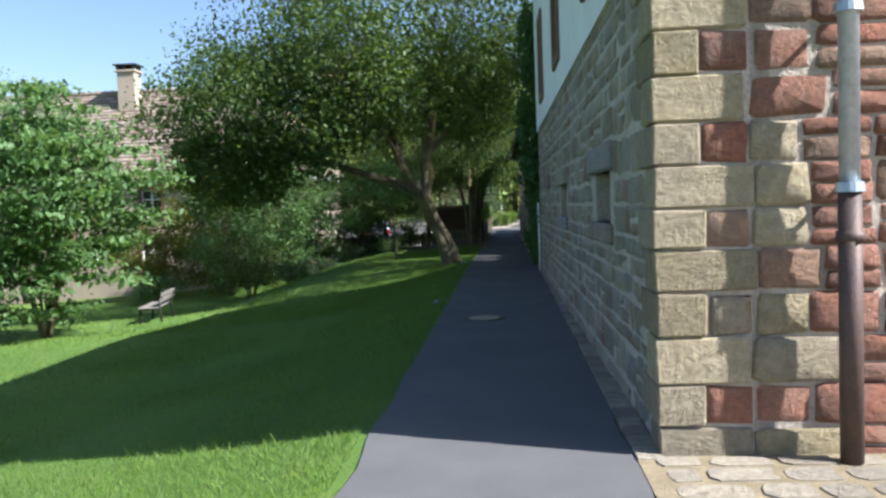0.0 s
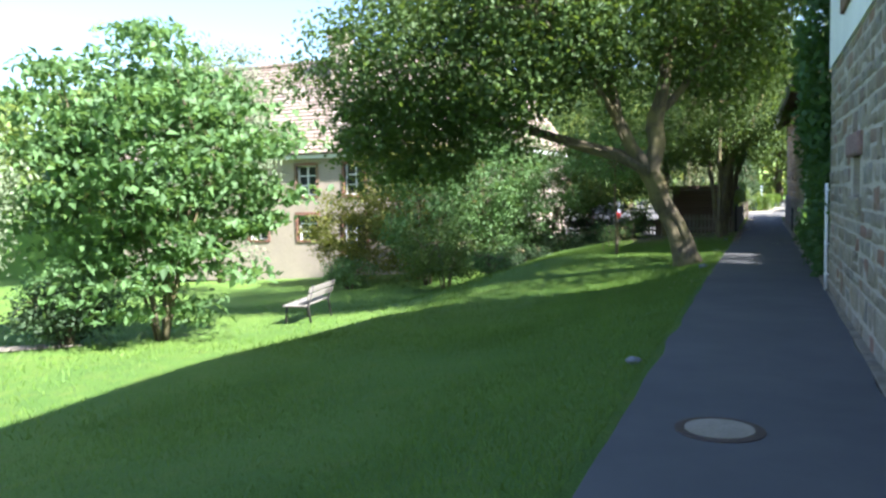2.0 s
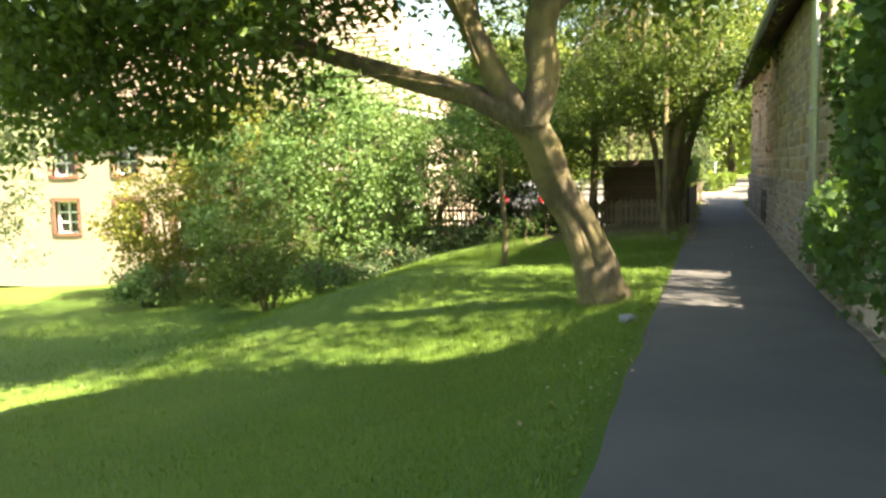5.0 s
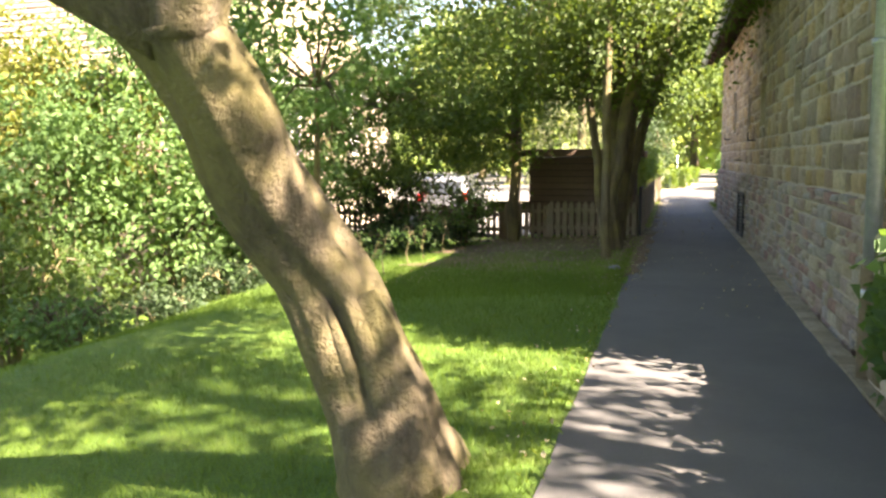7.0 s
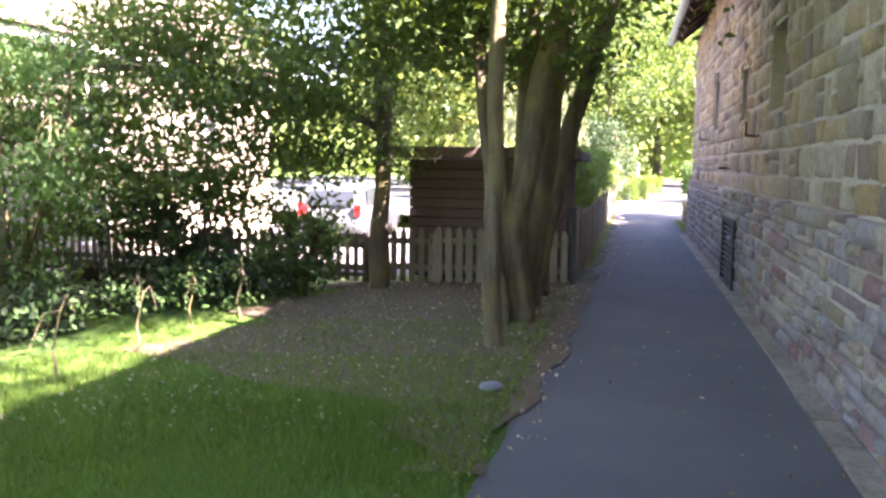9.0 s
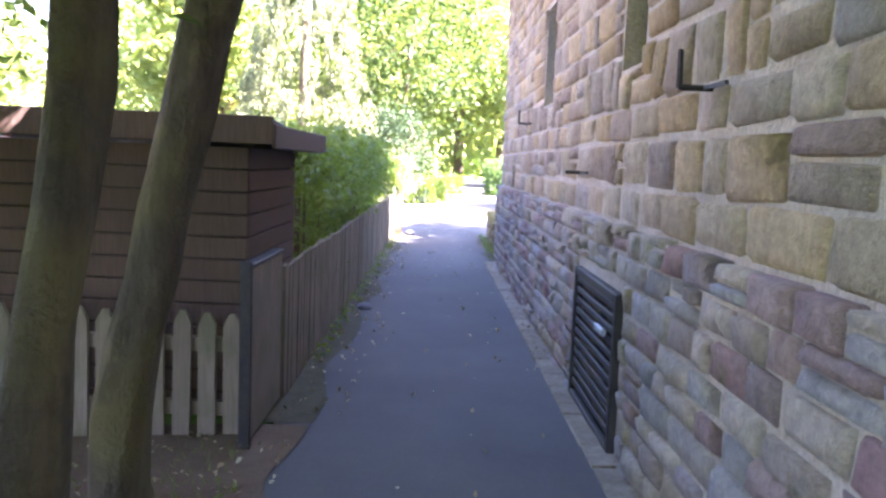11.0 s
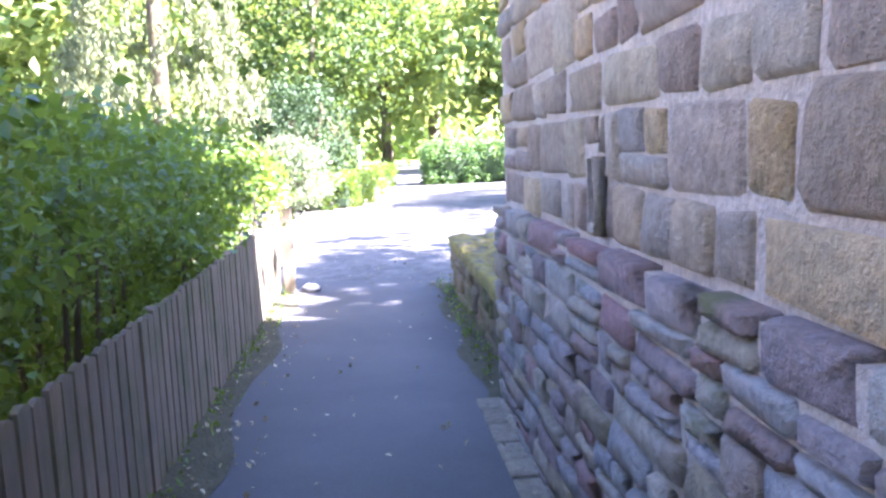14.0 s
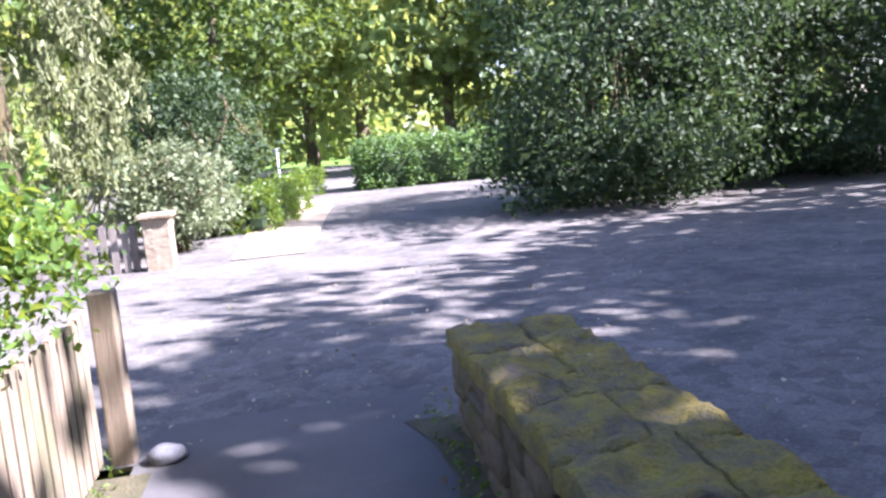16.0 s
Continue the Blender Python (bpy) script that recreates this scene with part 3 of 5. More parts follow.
def tiled_roof(parent, u0, u1, eave_x, eave_z, ridge_x, ridge_z, along="y", tile=0.28, row=0.2, name="tiles"):
    """Rows of overlapping tiles on one slope, joined as one part."""
    L = math.hypot(ridge_x - eave_x, ridge_z - eave_z)
    dx, dz = (ridge_x - eave_x) / L, (ridge_z - eave_z) / L
    sgn = 1 if dx > 0 else -1
    nx, nz = -dz * sgn, abs(dx)
    V, F = [], []
    r = random.Random(3)
    for j in range(int(L / row)):
        s0, s1 = j * row, j * row + row * 1.25
        u = u0 - (tile / 2 if j % 2 else 0)
        while u < u1:
            a, b = max(u, u0), min(u + tile - 0.012, u1)
            u += tile
            if b - a < 0.03:
                continue
            k = 0.035 + r.uniform(0, 0.018)
            pts = []
            for s, t in ((s0, k), (s1, 0.008)):
                for q in (a, b):
                    for h in (0, 0.016):
                        p = (eave_x + dx * s + nx * (t + h), q, eave_z + dz * s + nz * (t + h))
                        pts.append(p if along == "y" else (p[1], p[0], p[2]))
            o = len(V)
            V += pts
            F += [(o + 1, o + 3, o + 7, o + 5), (o, o + 2, o + 3, o + 1), (o, o + 1, o + 5, o + 4), (o + 2, o + 6, o + 7, o + 3), (o, o + 4, o + 6, o + 2)]
    return child(name, mesh_from(name, V, F, ROOF_TILE), parent, kind="stuff")


# ---- building A: rubble below, white plaster above ----
A_LEN, A_TOP, A_EAVE = 12.3, 2.85, 6.1
house_a = tagged(new("stone_building"), "old building with rubble stone ground floor and white plaster above", "building")
house_a.matrix_basis = pose(0.80, 4.40, 0, 0, 0, 0.56)
win_a = [(1.90, 2.80, 1.22, 1.63), (5.85, 6.80, 1.21, 1.62), (9.10, 9.62, 1.26, 1.65)]
child("wall", wall_mesh("wall_a", 0.02, 0.6, [0, A_LEN], [-0.5, A_TOP], win_a, MORTAR), house_a)
up_win = [(2.2, 3.0, 3.3, 4.6), (6.0, 6.8, 3.3, 4.6), (9.6, 10.4, 3.3, 4.6)]
child("plaster_wall", wall_mesh("plaster_a", -0.01, 0.55, [0, A_LEN], [A_TOP, A_EAVE], up_win, PLASTER), house_a, label="white plastered upper wall")
so = Solid().box(0.6, 8.0, 0.02, 0.6, -0.5, A_EAVE).box(0.6, 8.0, A_LEN - 0.6, A_LEN, -0.5, A_EAVE).box(7.5, 8.0, 0.6, A_LEN - 0.6, -0.5, A_EAVE)
child("side_walls", so.out("side_walls", MORTAR), house_a)
so = Solid()
so.bm.faces.new([so.bm.verts.new(p) for p in ((-0.35, -0.3, A_EAVE), (4.0, -0.3, A_EAVE + 3.2), (4.0, A_LEN + 0.3, A_EAVE + 3.2), (-0.35, A_LEN + 0.3, A_EAVE))])
so.bm.faces.new([so.bm.verts.new(p) for p in ((8.35, -0.3, A_EAVE), (8.35, A_LEN + 0.3, A_EAVE), (4.0, A_LEN + 0.3, A_EAVE + 3.2), (4.0, -0.3, A_EAVE + 3.2))])
for yy in (0.3, A_LEN - 0.3):
    so.bm.faces.new([so.bm.verts.new(p) for p in ((0, yy, A_EAVE - 0.05), (8, yy, A_EAVE - 0.05), (4.0, yy, A_EAVE + 3.1))])
child("roof", so.out("roof_a", ROOF_TILE), house_a)
for o in win_a:
    so = Solid().box(0.30, 0.33, o[0], o[1], o[2], o[3])
    # Near-black sheet in place of glass: the room's shade as colour.
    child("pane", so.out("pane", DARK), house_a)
    so = Solid().box(-0.035, 0.25, o[0] - 0.22, o[1] + 0.25, o[3], o[3] + 0.22, 0.02).box(-0.03, 0.25, o[0] - 0.15, o[1] + 0.15, o[2] - 0.16, o[2], 0.02)
    child("surround", so.out("surround", STONE_PLINTH), house_a, label="grey dressed stone lintel and sill")
for o in up_win:
    so = Solid()
    for b in ((o[0] - 0.1, o[0] + 0.04, o[2] - 0.1, o[3] + 0.1), (o[1] - 0.04, o[1] + 0.1, o[2] - 0.1, o[3] + 0.1)):
        so.box(-0.05, 0.06, b[0], b[1], b[2], b[3], 0.01)
    so.box(-0.048, 0.058, o[0] + 0.04, o[1] - 0.04, o[2] - 0.1, o[2] + 0.04, 0.01).box(-0.048, 0.058, o[0] + 0.04, o[1] - 0.04, o[3] - 0.04, o[3] + 0.1, 0.01)
    so.box(0.10, 0.14, (o[0] + o[1]) / 2 - 0.03, (o[0] + o[1]) / 2 + 0.03, o[2], o[3])
    child("window_frame", so.out("frame", FRAME_WOOD), house_a, label="brown wooden window frame")
    child("window_pane", Solid().box(0.16, 0.17, o[0], o[1], o[2], o[3]).out("pane", GLASS), house_a)
wins = [(o[0] - 0.22, o[1] + 0.25, o[2] - 0.16, o[3] + 0.22) for o in win_a]
st = lay_courses(0.42, A_LEN, -0.05, A_TOP, 0.11, 0.30, 0.14, 0.5, wins, 11, 0.006)
place_stones(house_a, st, 0.02, STONE_A, (0, 5.0, -1, 3), "stone")

# corner quoins and the red gable face
r9 = random.Random(9)
z, k = -0.08, 0
QROUGH = [stone_mesh(q, STONE_RED) for q in (1, 4)] + [stone_mesh(q, STONE_A) for q in (2, 7)]
while z < 5.6:
    h = r9.uniform(0.215, 0.262)
    rw_ = r9.uniform(0.20, 0.26) if k % 2 else r9.uniform(0.46, 0.53)
    lw = r9.uniform(0.42, 0.5) if k % 2 else r9.uniform(0.24, 0.34)
    so = Solid().box(-0.012 - 0.006 * (k % 3), rw_, -0.03 - 0.004 * (k % 2), lw, z + 0.004, z + h - 0.004, 0.012)
    for v in so.bm.verts:
        v.co += 0.012 * noise.noise_vector(v.co * 9)
    child("quoin", so.out("quoin", QUOIN), house_a)
    if k % 2:
        w2 = r9.uniform(0.22, 0.29)
        child("quoin", QROUGH[(k // 2 * 3) % 4], house_a, Matrix.Translation((rw_ + w2 / 2 + 0.008, 0.03, z + h / 2)) @ Matrix.Rotation(radians(90), 4, "Z") @ Matrix.Diagonal((0.11, w2, h - 0.012, 1)))
    else:
        w2 = 0.0
    x = rw_ + w2 + 0.014
    while x < 4.0:
        w = r9.uniform(0.26, 0.5)
        m_ = QUOIN if x < 0.8 and r9.random() < 0.22 else STONE_RED
        cuts = (0.0, r9.uniform(0.4, 0.6), 1.0) if x > 0.7 and r9.random() < 0.6 else (0.0, 1.0)
        for c0, c1 in zip(cuts, cuts[1:]):
            child("stone", stone_mesh(r9.randrange(16), m_), house_a, Matrix.Translation((x + w / 2, 0.045 - r9.uniform(0.0, 0.025), z + h * (c0 + c1) / 2)) @ Matrix.Rotation(radians(90), 4, "Z") @ Matrix.Diagonal((0.11, w - 0.006, h * (c1 - c0) - 0.006, 1)))
        x += w
    z += h
    k += 1
gable = child("gable_face", Solid().box(0.5, 8.0, 0.0, 0.018, -0.3, A_EAVE).out("gable_bed", MORTAR), house_a)
rr = random.Random(8)
pipe = tagged(new("downpipe"), "zinc downpipe with brown cast iron foot on the gable", "downpipe")
pipe.matrix_basis = pose(1.74, 4.24, 0)
child("upper_pipe", Solid().tube([(0, 0, 1.38), (0, 0, 4), (0, 0, 6)], [0.05] * 3, 16).out("pipe", METAL, True), pipe)
child("foot_pipe", Solid().tube([(0, 0, -0.02), (0, 0, 1.40)], [0.058] * 2, 16).out("pipe", RUST, True), pipe, label="brown cast iron foot")
so = Solid()
child("socket", Solid().tube([(0, 0, 1.15), (0, 0, 1.20)], [0.072, 0.068], 16).out("socket", RUST, True), pipe)
for zz in (1.40, 2.3, 3.6):
    so.tube([(0, 0, zz), (0, 0, zz + 0.05)], [0.072, 0.066], 16).box(-0.012, 0.012, 0.03, 0.16, zz + 0.01, zz + 0.03)
child("collar", so.out("collar", METAL), pipe)

conduit = Solid().tube([(0.66, 16.74, -0.02), (0.66, 16.74, 1.4)], [0.02, 0.02], 8)
for zz in (0.2, 0.6, 1.0, 1.3):
    conduit.box(0.635, 0.72, 16.72, 16.76, zz, zz + 0.02)
tagged(new("conduit", conduit.out("conduit", WHITE_WOOD, True)), "thin white conduit pipe on the wall corner", "pipe")

# ---- garden wall with ivy between the buildings ----
gw = tagged(new("garden_wall", Solid().box(0.74, 1.05, 16.8, 20.6, -0.5, 1.35, 0.02).box(0.745, 1.045, 20.602, 24.15, -0.5, 0.80, 0.02).out("garden_wall", MORTAR)), "mossy stone garden wall under ivy", "wall", kind="structure")
place_stones(gw, lay_courses(16.82, 20.6, -0.08, 1.33, 0.14, 0.26, 0.2, 0.5, [], 31, 0.02) + lay_courses(20.6, 24.13, -0.1, 0.78, 0.14, 0.26, 0.2, 0.5, [], 32, 0.02), 0.76, MOSSY, (19, 24.2, -1, 2))


def ivy(name, boxes, label, mat, size, up=0.2, category="ivy"):
    pts = []
    for (x0, x1, y0, y1, z0, z1, n) in boxes:
        c = rng.uniform((x0, y0, z0), (x1, y1, z1), (max(1, n // 30), 3))
        pts.append((c[:, None, :] + rng.normal(size=(len(c), 30, 3)) * np.array([0.07, 0.2, 0.16])).reshape(-1, 3))
    p = np.concatenate(pts)
    p[:, 2] = np.maximum(p[:, 2], 0.02)
    return tagged(new(name, leaves(name, p, size, mat, up, 0.5, 0.8)), label, category, kind="stuff")


ivy("ivy", [(0.66, 0.95, 16.9, 20.4, 0.75, 2.0, 8000), (0.82, 1.0, 20.6, 23.6, 0.35, 0.75, 2500), (0.55, 1.2, 17.0, 19.8, 1.7, 2.2, 4000), (0.40, 1.8, 16.9, 18.7, 2.0, 5.6, 11000), (0.9, 3.2, 23.85, 24.12, 0.6, 3.3, 7000), (0.6, 0.8, 17, 23.5, 0.25, 0.8, 1500)],
    "dense dark green ivy hanging over the wall", LEAF_IVY, 0.11)
# The three upper crowns are added, mostly unseen, to dapple maple and lawn.
tree("garden_tree", (4.8, 20.7, 0), [([(0, 0, -0.1), (-0.1, 0, 2), (-0.4, 0.1, 4), (-0.1, -0.2, 9)], (0.20, 0.16, 0.12, 0.04))],
     [dict(count=64, per=34, centre=(-0.3, -0.2, 4.3), radii=(2.2, 2.1, 2.0), clump=0.26), dict(count=80, per=40, centre=(-0.8, -0.7, 6.7), radii=(2.4, 2.2, 1.7), clump=0.28), dict(count=150, per=40, centre=(0.0, -1.2, 9.0), radii=(3.0, 2.8, 2.4), clump=0.34, seed=61), dict(count=130, per=36, centre=(0.2, 4.2, 8.2), radii=(2.4, 2.4, 1.6), clump=0.3, shell=0.2, seed=62)], LEAF_MAPLE, 0.14, "leafy garden tree behind the ivy wall", twigs=30)

# ---- building B: coursed sandstone barn ----
BX, B0, B1, B_TOP, LEDGE = 0.83, 24.2, 41.0, 3.75, 0.96
ASKEW = Matrix.Translation((BX, 30, 0)) @ Matrix.Rotation(radians(0.68), 4, "Z") @ Matrix.Translation((-BX, -30, 0))   # the barn closes in on the path
barn = tagged(new("stone_barn"), "long sandstone barn with a stone plinth and small openings", "building")
barn.matrix_basis = ASKEW
win_b = [(28.25, 28.75, 1.70, 2.25), (31.45, 32.15, 1.72, 2.45), (33.6, 34.05, 1.74, 2.3), (36.5, 37.05, 1.76, 2.6)]
grille = (33.5, 34.6, -0.16, 0.64)
niche = (39.22, 39.42, 1.0, 1.22)
child("wall", wall_mesh("wall_b", BX + 0.02, BX + 0.65, [B0, B1], [-0.6, B_TOP], win_b + [grille, niche], MORTAR), barn)
so = Solid().box(BX + 0.65, 9, B0, B0 + 0.5, -0.6, B_TOP).box(BX + 0.65, 9, B1 - 0.5, B1, -0.6, B_TOP).box(8.5, 9, B0 + 0.5, B1 - 0.5, -0.6, B_TOP)
child("side_walls", so.out("side_walls", MORTAR), barn)
for o in win_b:
    # No real shutter: a near-black sheet painted as the shade within the opening.
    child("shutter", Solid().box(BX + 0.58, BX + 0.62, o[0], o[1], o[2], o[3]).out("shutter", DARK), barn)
child("plinth_core", wall_mesh("plinth_core", BX - 0.03, BX + 0.018, [B0, B1], [-0.6, LEDGE - 0.02], [grille], MORTAR), barn)
so = Solid().box(BX - 0.42, BX + 4.2, B0 - 0.25, B1 + 0.3, 0, 0.05)
for v in so.bm.verts:
    v.co.z += 3.72 + (v.co.x - BX) * math.tan(radians(38)) + 0.25
child("roof_deck", so.out("deck", SHED_WOOD), barn)
so = Solid().box(BX + 4.2, BX + 8.6, B0 - 0.25, B1 + 0.3, 0, 0.05)
for v in so.bm.verts:
    v.co.z += 3.97 + (8.4 - (v.co.x - BX)) * math.tan(radians(38))
child("roof_deck", so.out("deck", SHED_WOOD), barn)
ex, ez = BX - 0.45, 3.72 + 0.25 - 0.45 * math.tan(radians(38)) + 0.055
tiled_roof(barn, B0 - 0.25, B1 + 0.3, ex, ez, BX + 4.2, ez + 4.65 * math.tan(radians(38)))
so = Solid()
for y in np.arange(B0 + 0.3, B1 + 0.2, 0.8):
    m = Matrix.Translation((BX + 0.02, y, 3.9)) @ Matrix.Rotation(-radians(38), 4, "Y")
    so.box(-0.5, 0.3, -0.05, 0.05, -0.06, 0.06, 0.006, m)
child("rafters", so.out("rafters", SHED_WOOD), barn)
gut = Solid()
for i in range(9):
    a0 = math.pi * i / 8
    for y in (B0 - 0.25, B1 + 0.3):
        gut.bm.verts.new((ex - 0.03 + 0.065 * math.cos(a0), y, ez - 0.01 - 0.065 * math.sin(a0)))
gut.bm.verts.ensure_lookup_table()
for i in range(8):
    gut.bm.faces.new([gut.bm.verts[q] for q in (2 * i, 2 * i + 1, 2 * i + 3, 2 * i + 2)])
child("gutter", gut.out("gutter", METAL, True), barn, label="grey zinc half-round gutter")
for gy_ in (B0 + 0.25, B1 - 0.25):
    so = Solid()
    so.bm.faces.new([so.bm.verts.new(p) for p in ((BX + 0.03, gy_, B_TOP), (9, gy_, B_TOP), (BX + 4.2, gy_, B_TOP + 3.3))])
    child("gable", so.out("gable", MORTAR), barn)
child("niche_back", Solid().box(BX + 0.2, BX + 0.23, niche[0], niche[1], niche[2], niche[3]).out("niche_back", STONE_B), barn)
so = Solid().tube([(BX + 0.0, niche[0] - 0.022, 0.98), (BX - 0.002, niche[0] - 0.026, 1.1), (BX + 0.0, niche[0] - 0.02, 1.23)], [0.026, 0.020, 0.026], 10, 0.3)
child("niche_jamb", so.out("niche_jamb", FLAG, True), barn, label="pale rounded stone jamb beside the hole")
op = [(o[0] - 0.02, o[1] + 0.02, o[2] - 0.02, o[3] + 0.02) for o in win_b] + [(niche[0] - 0.045, niche[1], niche[2], niche[3])]
st = lay_courses(B0 + 0.02, B1, LEDGE, B_TOP, 0.11, 0.30, 0.13, 0.5, op, 41, 0.016)
place_stones(barn, st, BX + 0.02, STONE_B, (33.2, 41.6, 0.9, 2.6))
st = lay_courses(B0 + 0.02, B1 + 0.03, -0.25, LEDGE, 0.075, 0.165, 0.13, 0.42, [(grille[0] - 0.06, grille[1] + 0.06, -1, grille[3] + 0.06)], 42, 0.022)
place_stones(barn, st, BX - 0.03, STONE_PLINTH, (33.6, 41.6, -1, 1.0), "plinth_stone")
# end face of the barn
for s in lay_courses(BX + 0.05, 4.0, -0.2, 3.7, 0.16, 0.34, 0.2, 0.6, [], 43, 0.03):
    u, zz, w, h, p = s
    child("end_stone", stone_mesh(rr.randrange(16), STONE_B), barn, Matrix.Translation((u, B1 + p - 0.05, zz)) @ Matrix.Rotation(radians(-90), 4, "Z") @ Matrix.Diagonal((0.10, w, h, 1)))

# barred grille at the foot of the barn
g = tagged(new("cellar_grille"), "dark iron barred cellar hatch low in the barn wall", "grille")
g.matrix_basis = ASKEW @ pose(BX - 0.05, grille[0], grille[2])
gl, gh = grille[1] - grille[0], grille[3] - grille[2]
so = Solid().box(-0.02, 0.03, 0, 0.05, 0, gh, 0.006).box(-0.02, 0.03, gl - 0.05, gl, 0, gh, 0.006).box(-0.02, 0.03, 0.05, gl - 0.05, 0, 0.05, 0.006).box(-0.02, 0.03, 0.05, gl - 0.05, gh - 0.05, gh, 0.006)
child("frame", so.out("frame", IRON), g)
so = Solid()
for zz in np.arange(0.09, gh - 0.06, 0.062):
    so.box(-0.008, 0.012, 0.05, gl - 0.05, zz, zz + 0.034, 0.004)
child("bars", so.out("bars", IRON), g)
# Near-black sheet that paints the cellar's shade behind the bars.
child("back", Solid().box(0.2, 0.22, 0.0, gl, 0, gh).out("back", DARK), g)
child("latch", Solid().box(-0.045, -0.02, 0.16, 0.34, gh * 0.70, gh * 0.70 + 0.04, 0.006).out("latch", METAL), g, label="pale metal latch")

for y, zz, flip in ((37.9, 1.65, 1), (32.6, 1.52, 1), (34.85, 1.2, -1)):
    h = Solid().tube([(BX + 0.05, y, zz), (BX - 0.10, y, zz), (BX - 0.11, y, zz), (BX - 0.11, y + 0.01, zz + 0.13 * max(flip, 0.05))], [0.012, 0.012, 0.012, 0.010], 6)
    h.box(BX - 0.03, BX - 0.018, y - 0.22, y, zz - 0.007, zz + 0.007)
    hook = tagged(new("wall_hook", h.out("hook", IRON)), "rusty iron hook let into the barn wall", "hook", "iron hooks on the barn")
    hook.matrix_basis = ASKEW

bp = tagged(new("downpipe"), "grey zinc downpipe on the barn corner with mossy foot", "downpipe")
bp.matrix_basis = pose(0.74, 24.06, 0)
child("upper_pipe", Solid().tube([(0, 0, 0.55), (0, 0, 3.3), (-0.25, 0.0, 3.6)], [0.05] * 3, 14).out("pipe", METAL, True), bp)
child("foot_pipe", Solid().tube([(0, 0, -0.2), (0, 0, 0.6)], [0.058] * 2, 14).out("pipe", MOSSY, True), bp, label="mossy green pipe foot")
child("collar", Solid().tube([(0, 0, 0.40), (0, 0, 0.45)], [0.07, 0.07], 14).tube([(0, 0, 1.9), (0, 0, 1.94)], [0.062, 0.062], 14).out("collar", METAL, True), bp)

# setts along the foot of the walls
setts = tagged(new("gutter_setts", Solid().box(0.60, 0.80, -2, 45.0, -0.6, -0.25).out("sett_bed", SOIL)), "row of worn stone setts along the wall foot", "setts", kind="structure")
SV, SF = [], []
rs = random.Random(12)
y = 4.3
while y < 41.0:
    L = rs.uniform(0.16, 0.3)
    lean = -0.0119 * max(0.0, y - 30)
    for x0, x1 in ((0.655 + lean, 0.80 + lean),):
        zz = float(path_z(y)) + 0.012 + rs.uniform(-0.004, 0.006)
        if 33.5 < y:
            so = Solid().box(-0.5, 0.5, -0.5, 0.5, -1, 0, 0.06)
            if ("sett",) not in _cache:
                _cache[("sett",)] = so.out("sett", FLAG)
            else:
                so.bm.free()
            child("sett", _cache[("sett",)], setts, Matrix.Translation(((x0 + x1) / 2, y + L / 2, zz)) @ Matrix.Diagonal((x1 - x0, L - 0.015, 0.1, 1)))
        else:
            b = len(SV)
            SV += [(x0 + 0.008, y + 0.008, zz), (x1, y + 0.008, zz), (x1, y + L - 0.008, zz), (x0 + 0.008, y + L - 0.008, zz), (x0, y, zz - 0.05), (x1, y, zz - 0.05), (x1, y + L, zz - 0.05), (x0, y + L, zz - 0.05)]
            SF += [(b, b + 1, b + 2, b + 3), (b + 4, b + 5, b + 1, b), (b + 5, b + 6, b + 2, b + 1), (b + 6, b + 7, b + 3, b + 2), (b + 7, b + 4, b, b + 3)]
    y += L
child("sett_row", mesh_from("sett_row", SV, SF, FLAG), setts, kind="stuff")

# flagstones before the gable
flags = tagged(new("flagstones"), "uneven pale flagstones set in sandy ground", "paving", kind="structure")
rf = random.Random(4)
y = 4.36
while y > 1.6:
    h = rf.uniform(0.16, 0.26)
    x = 0.72 + rf.uniform(0, 0.06)
    while x < 4.0:
        w = rf.uniform(0.18, 0.42)
        outline = []
        for a in range(9):
            t = 2 * math.pi * a / 9
            outline.append((x + w / 2 + (w / 2 - 0.012) * max(-0.9, min(0.9, 1.25 * math.cos(t))) * rf.uniform(0.92, 1.08), y - h / 2 + (h / 2 - 0.012) * max(-0.9, min(0.9, 1.25 * math.sin(t))) * rf.uniform(0.9, 1.08)))
        child("flagstone", Solid().prism(outline, -0.06, 0.010 + rf.uniform(-0.003, 0.006)).out("flag", FLAG), flags)
        x += w
    y -= h

# low mossy wall beyond the barn
low = tagged(new("low_wall", Solid().box(0.84, 1.36, 41.05, 44.82, -0.5, 0.32, 0.03).out("low_core", MOSSY)), "low stone wall capped with yellow moss", "wall", kind="structure")
low.matrix_basis = pose(-0.055, 0, 0)
place_stones(low, lay_courses(41.05, 44.85, -0.2, 0.34, 0.11, 0.2, 0.16, 0.4, [], 51, 0.03), 0.85, MOSSY, (41, 46, -1, 1))
for s in lay_courses(0.84, 1.36, -0.2, 0.34, 0.11, 0.2, 0.14, 0.3, [], 52, 0.03):
    child("stone", stone_mesh(rr.randrange(16), MOSSY), low, Matrix.Translation((s[0], 44.82 + s[4] - 0.05, s[1])) @ Matrix.Rotation(radians(-90), 4, "Z") @ Matrix.Diagonal((0.1, s[2], s[3], 1)))
for s in lay_courses(41.05, 44.85, -0.2, 0.34, 0.11, 0.2, 0.16, 0.4, [], 53, 0.03):
    child("stone", stone_mesh(rr.randrange(16), MOSSY), low, Matrix.Translation((1.36 + s[4] - 0.05, s[0], s[1])) @ Matrix.Rotation(radians(180), 4, "Z") @ Matrix.Diagonal((0.1, s[2], s[3], 1)))
y = 41.06
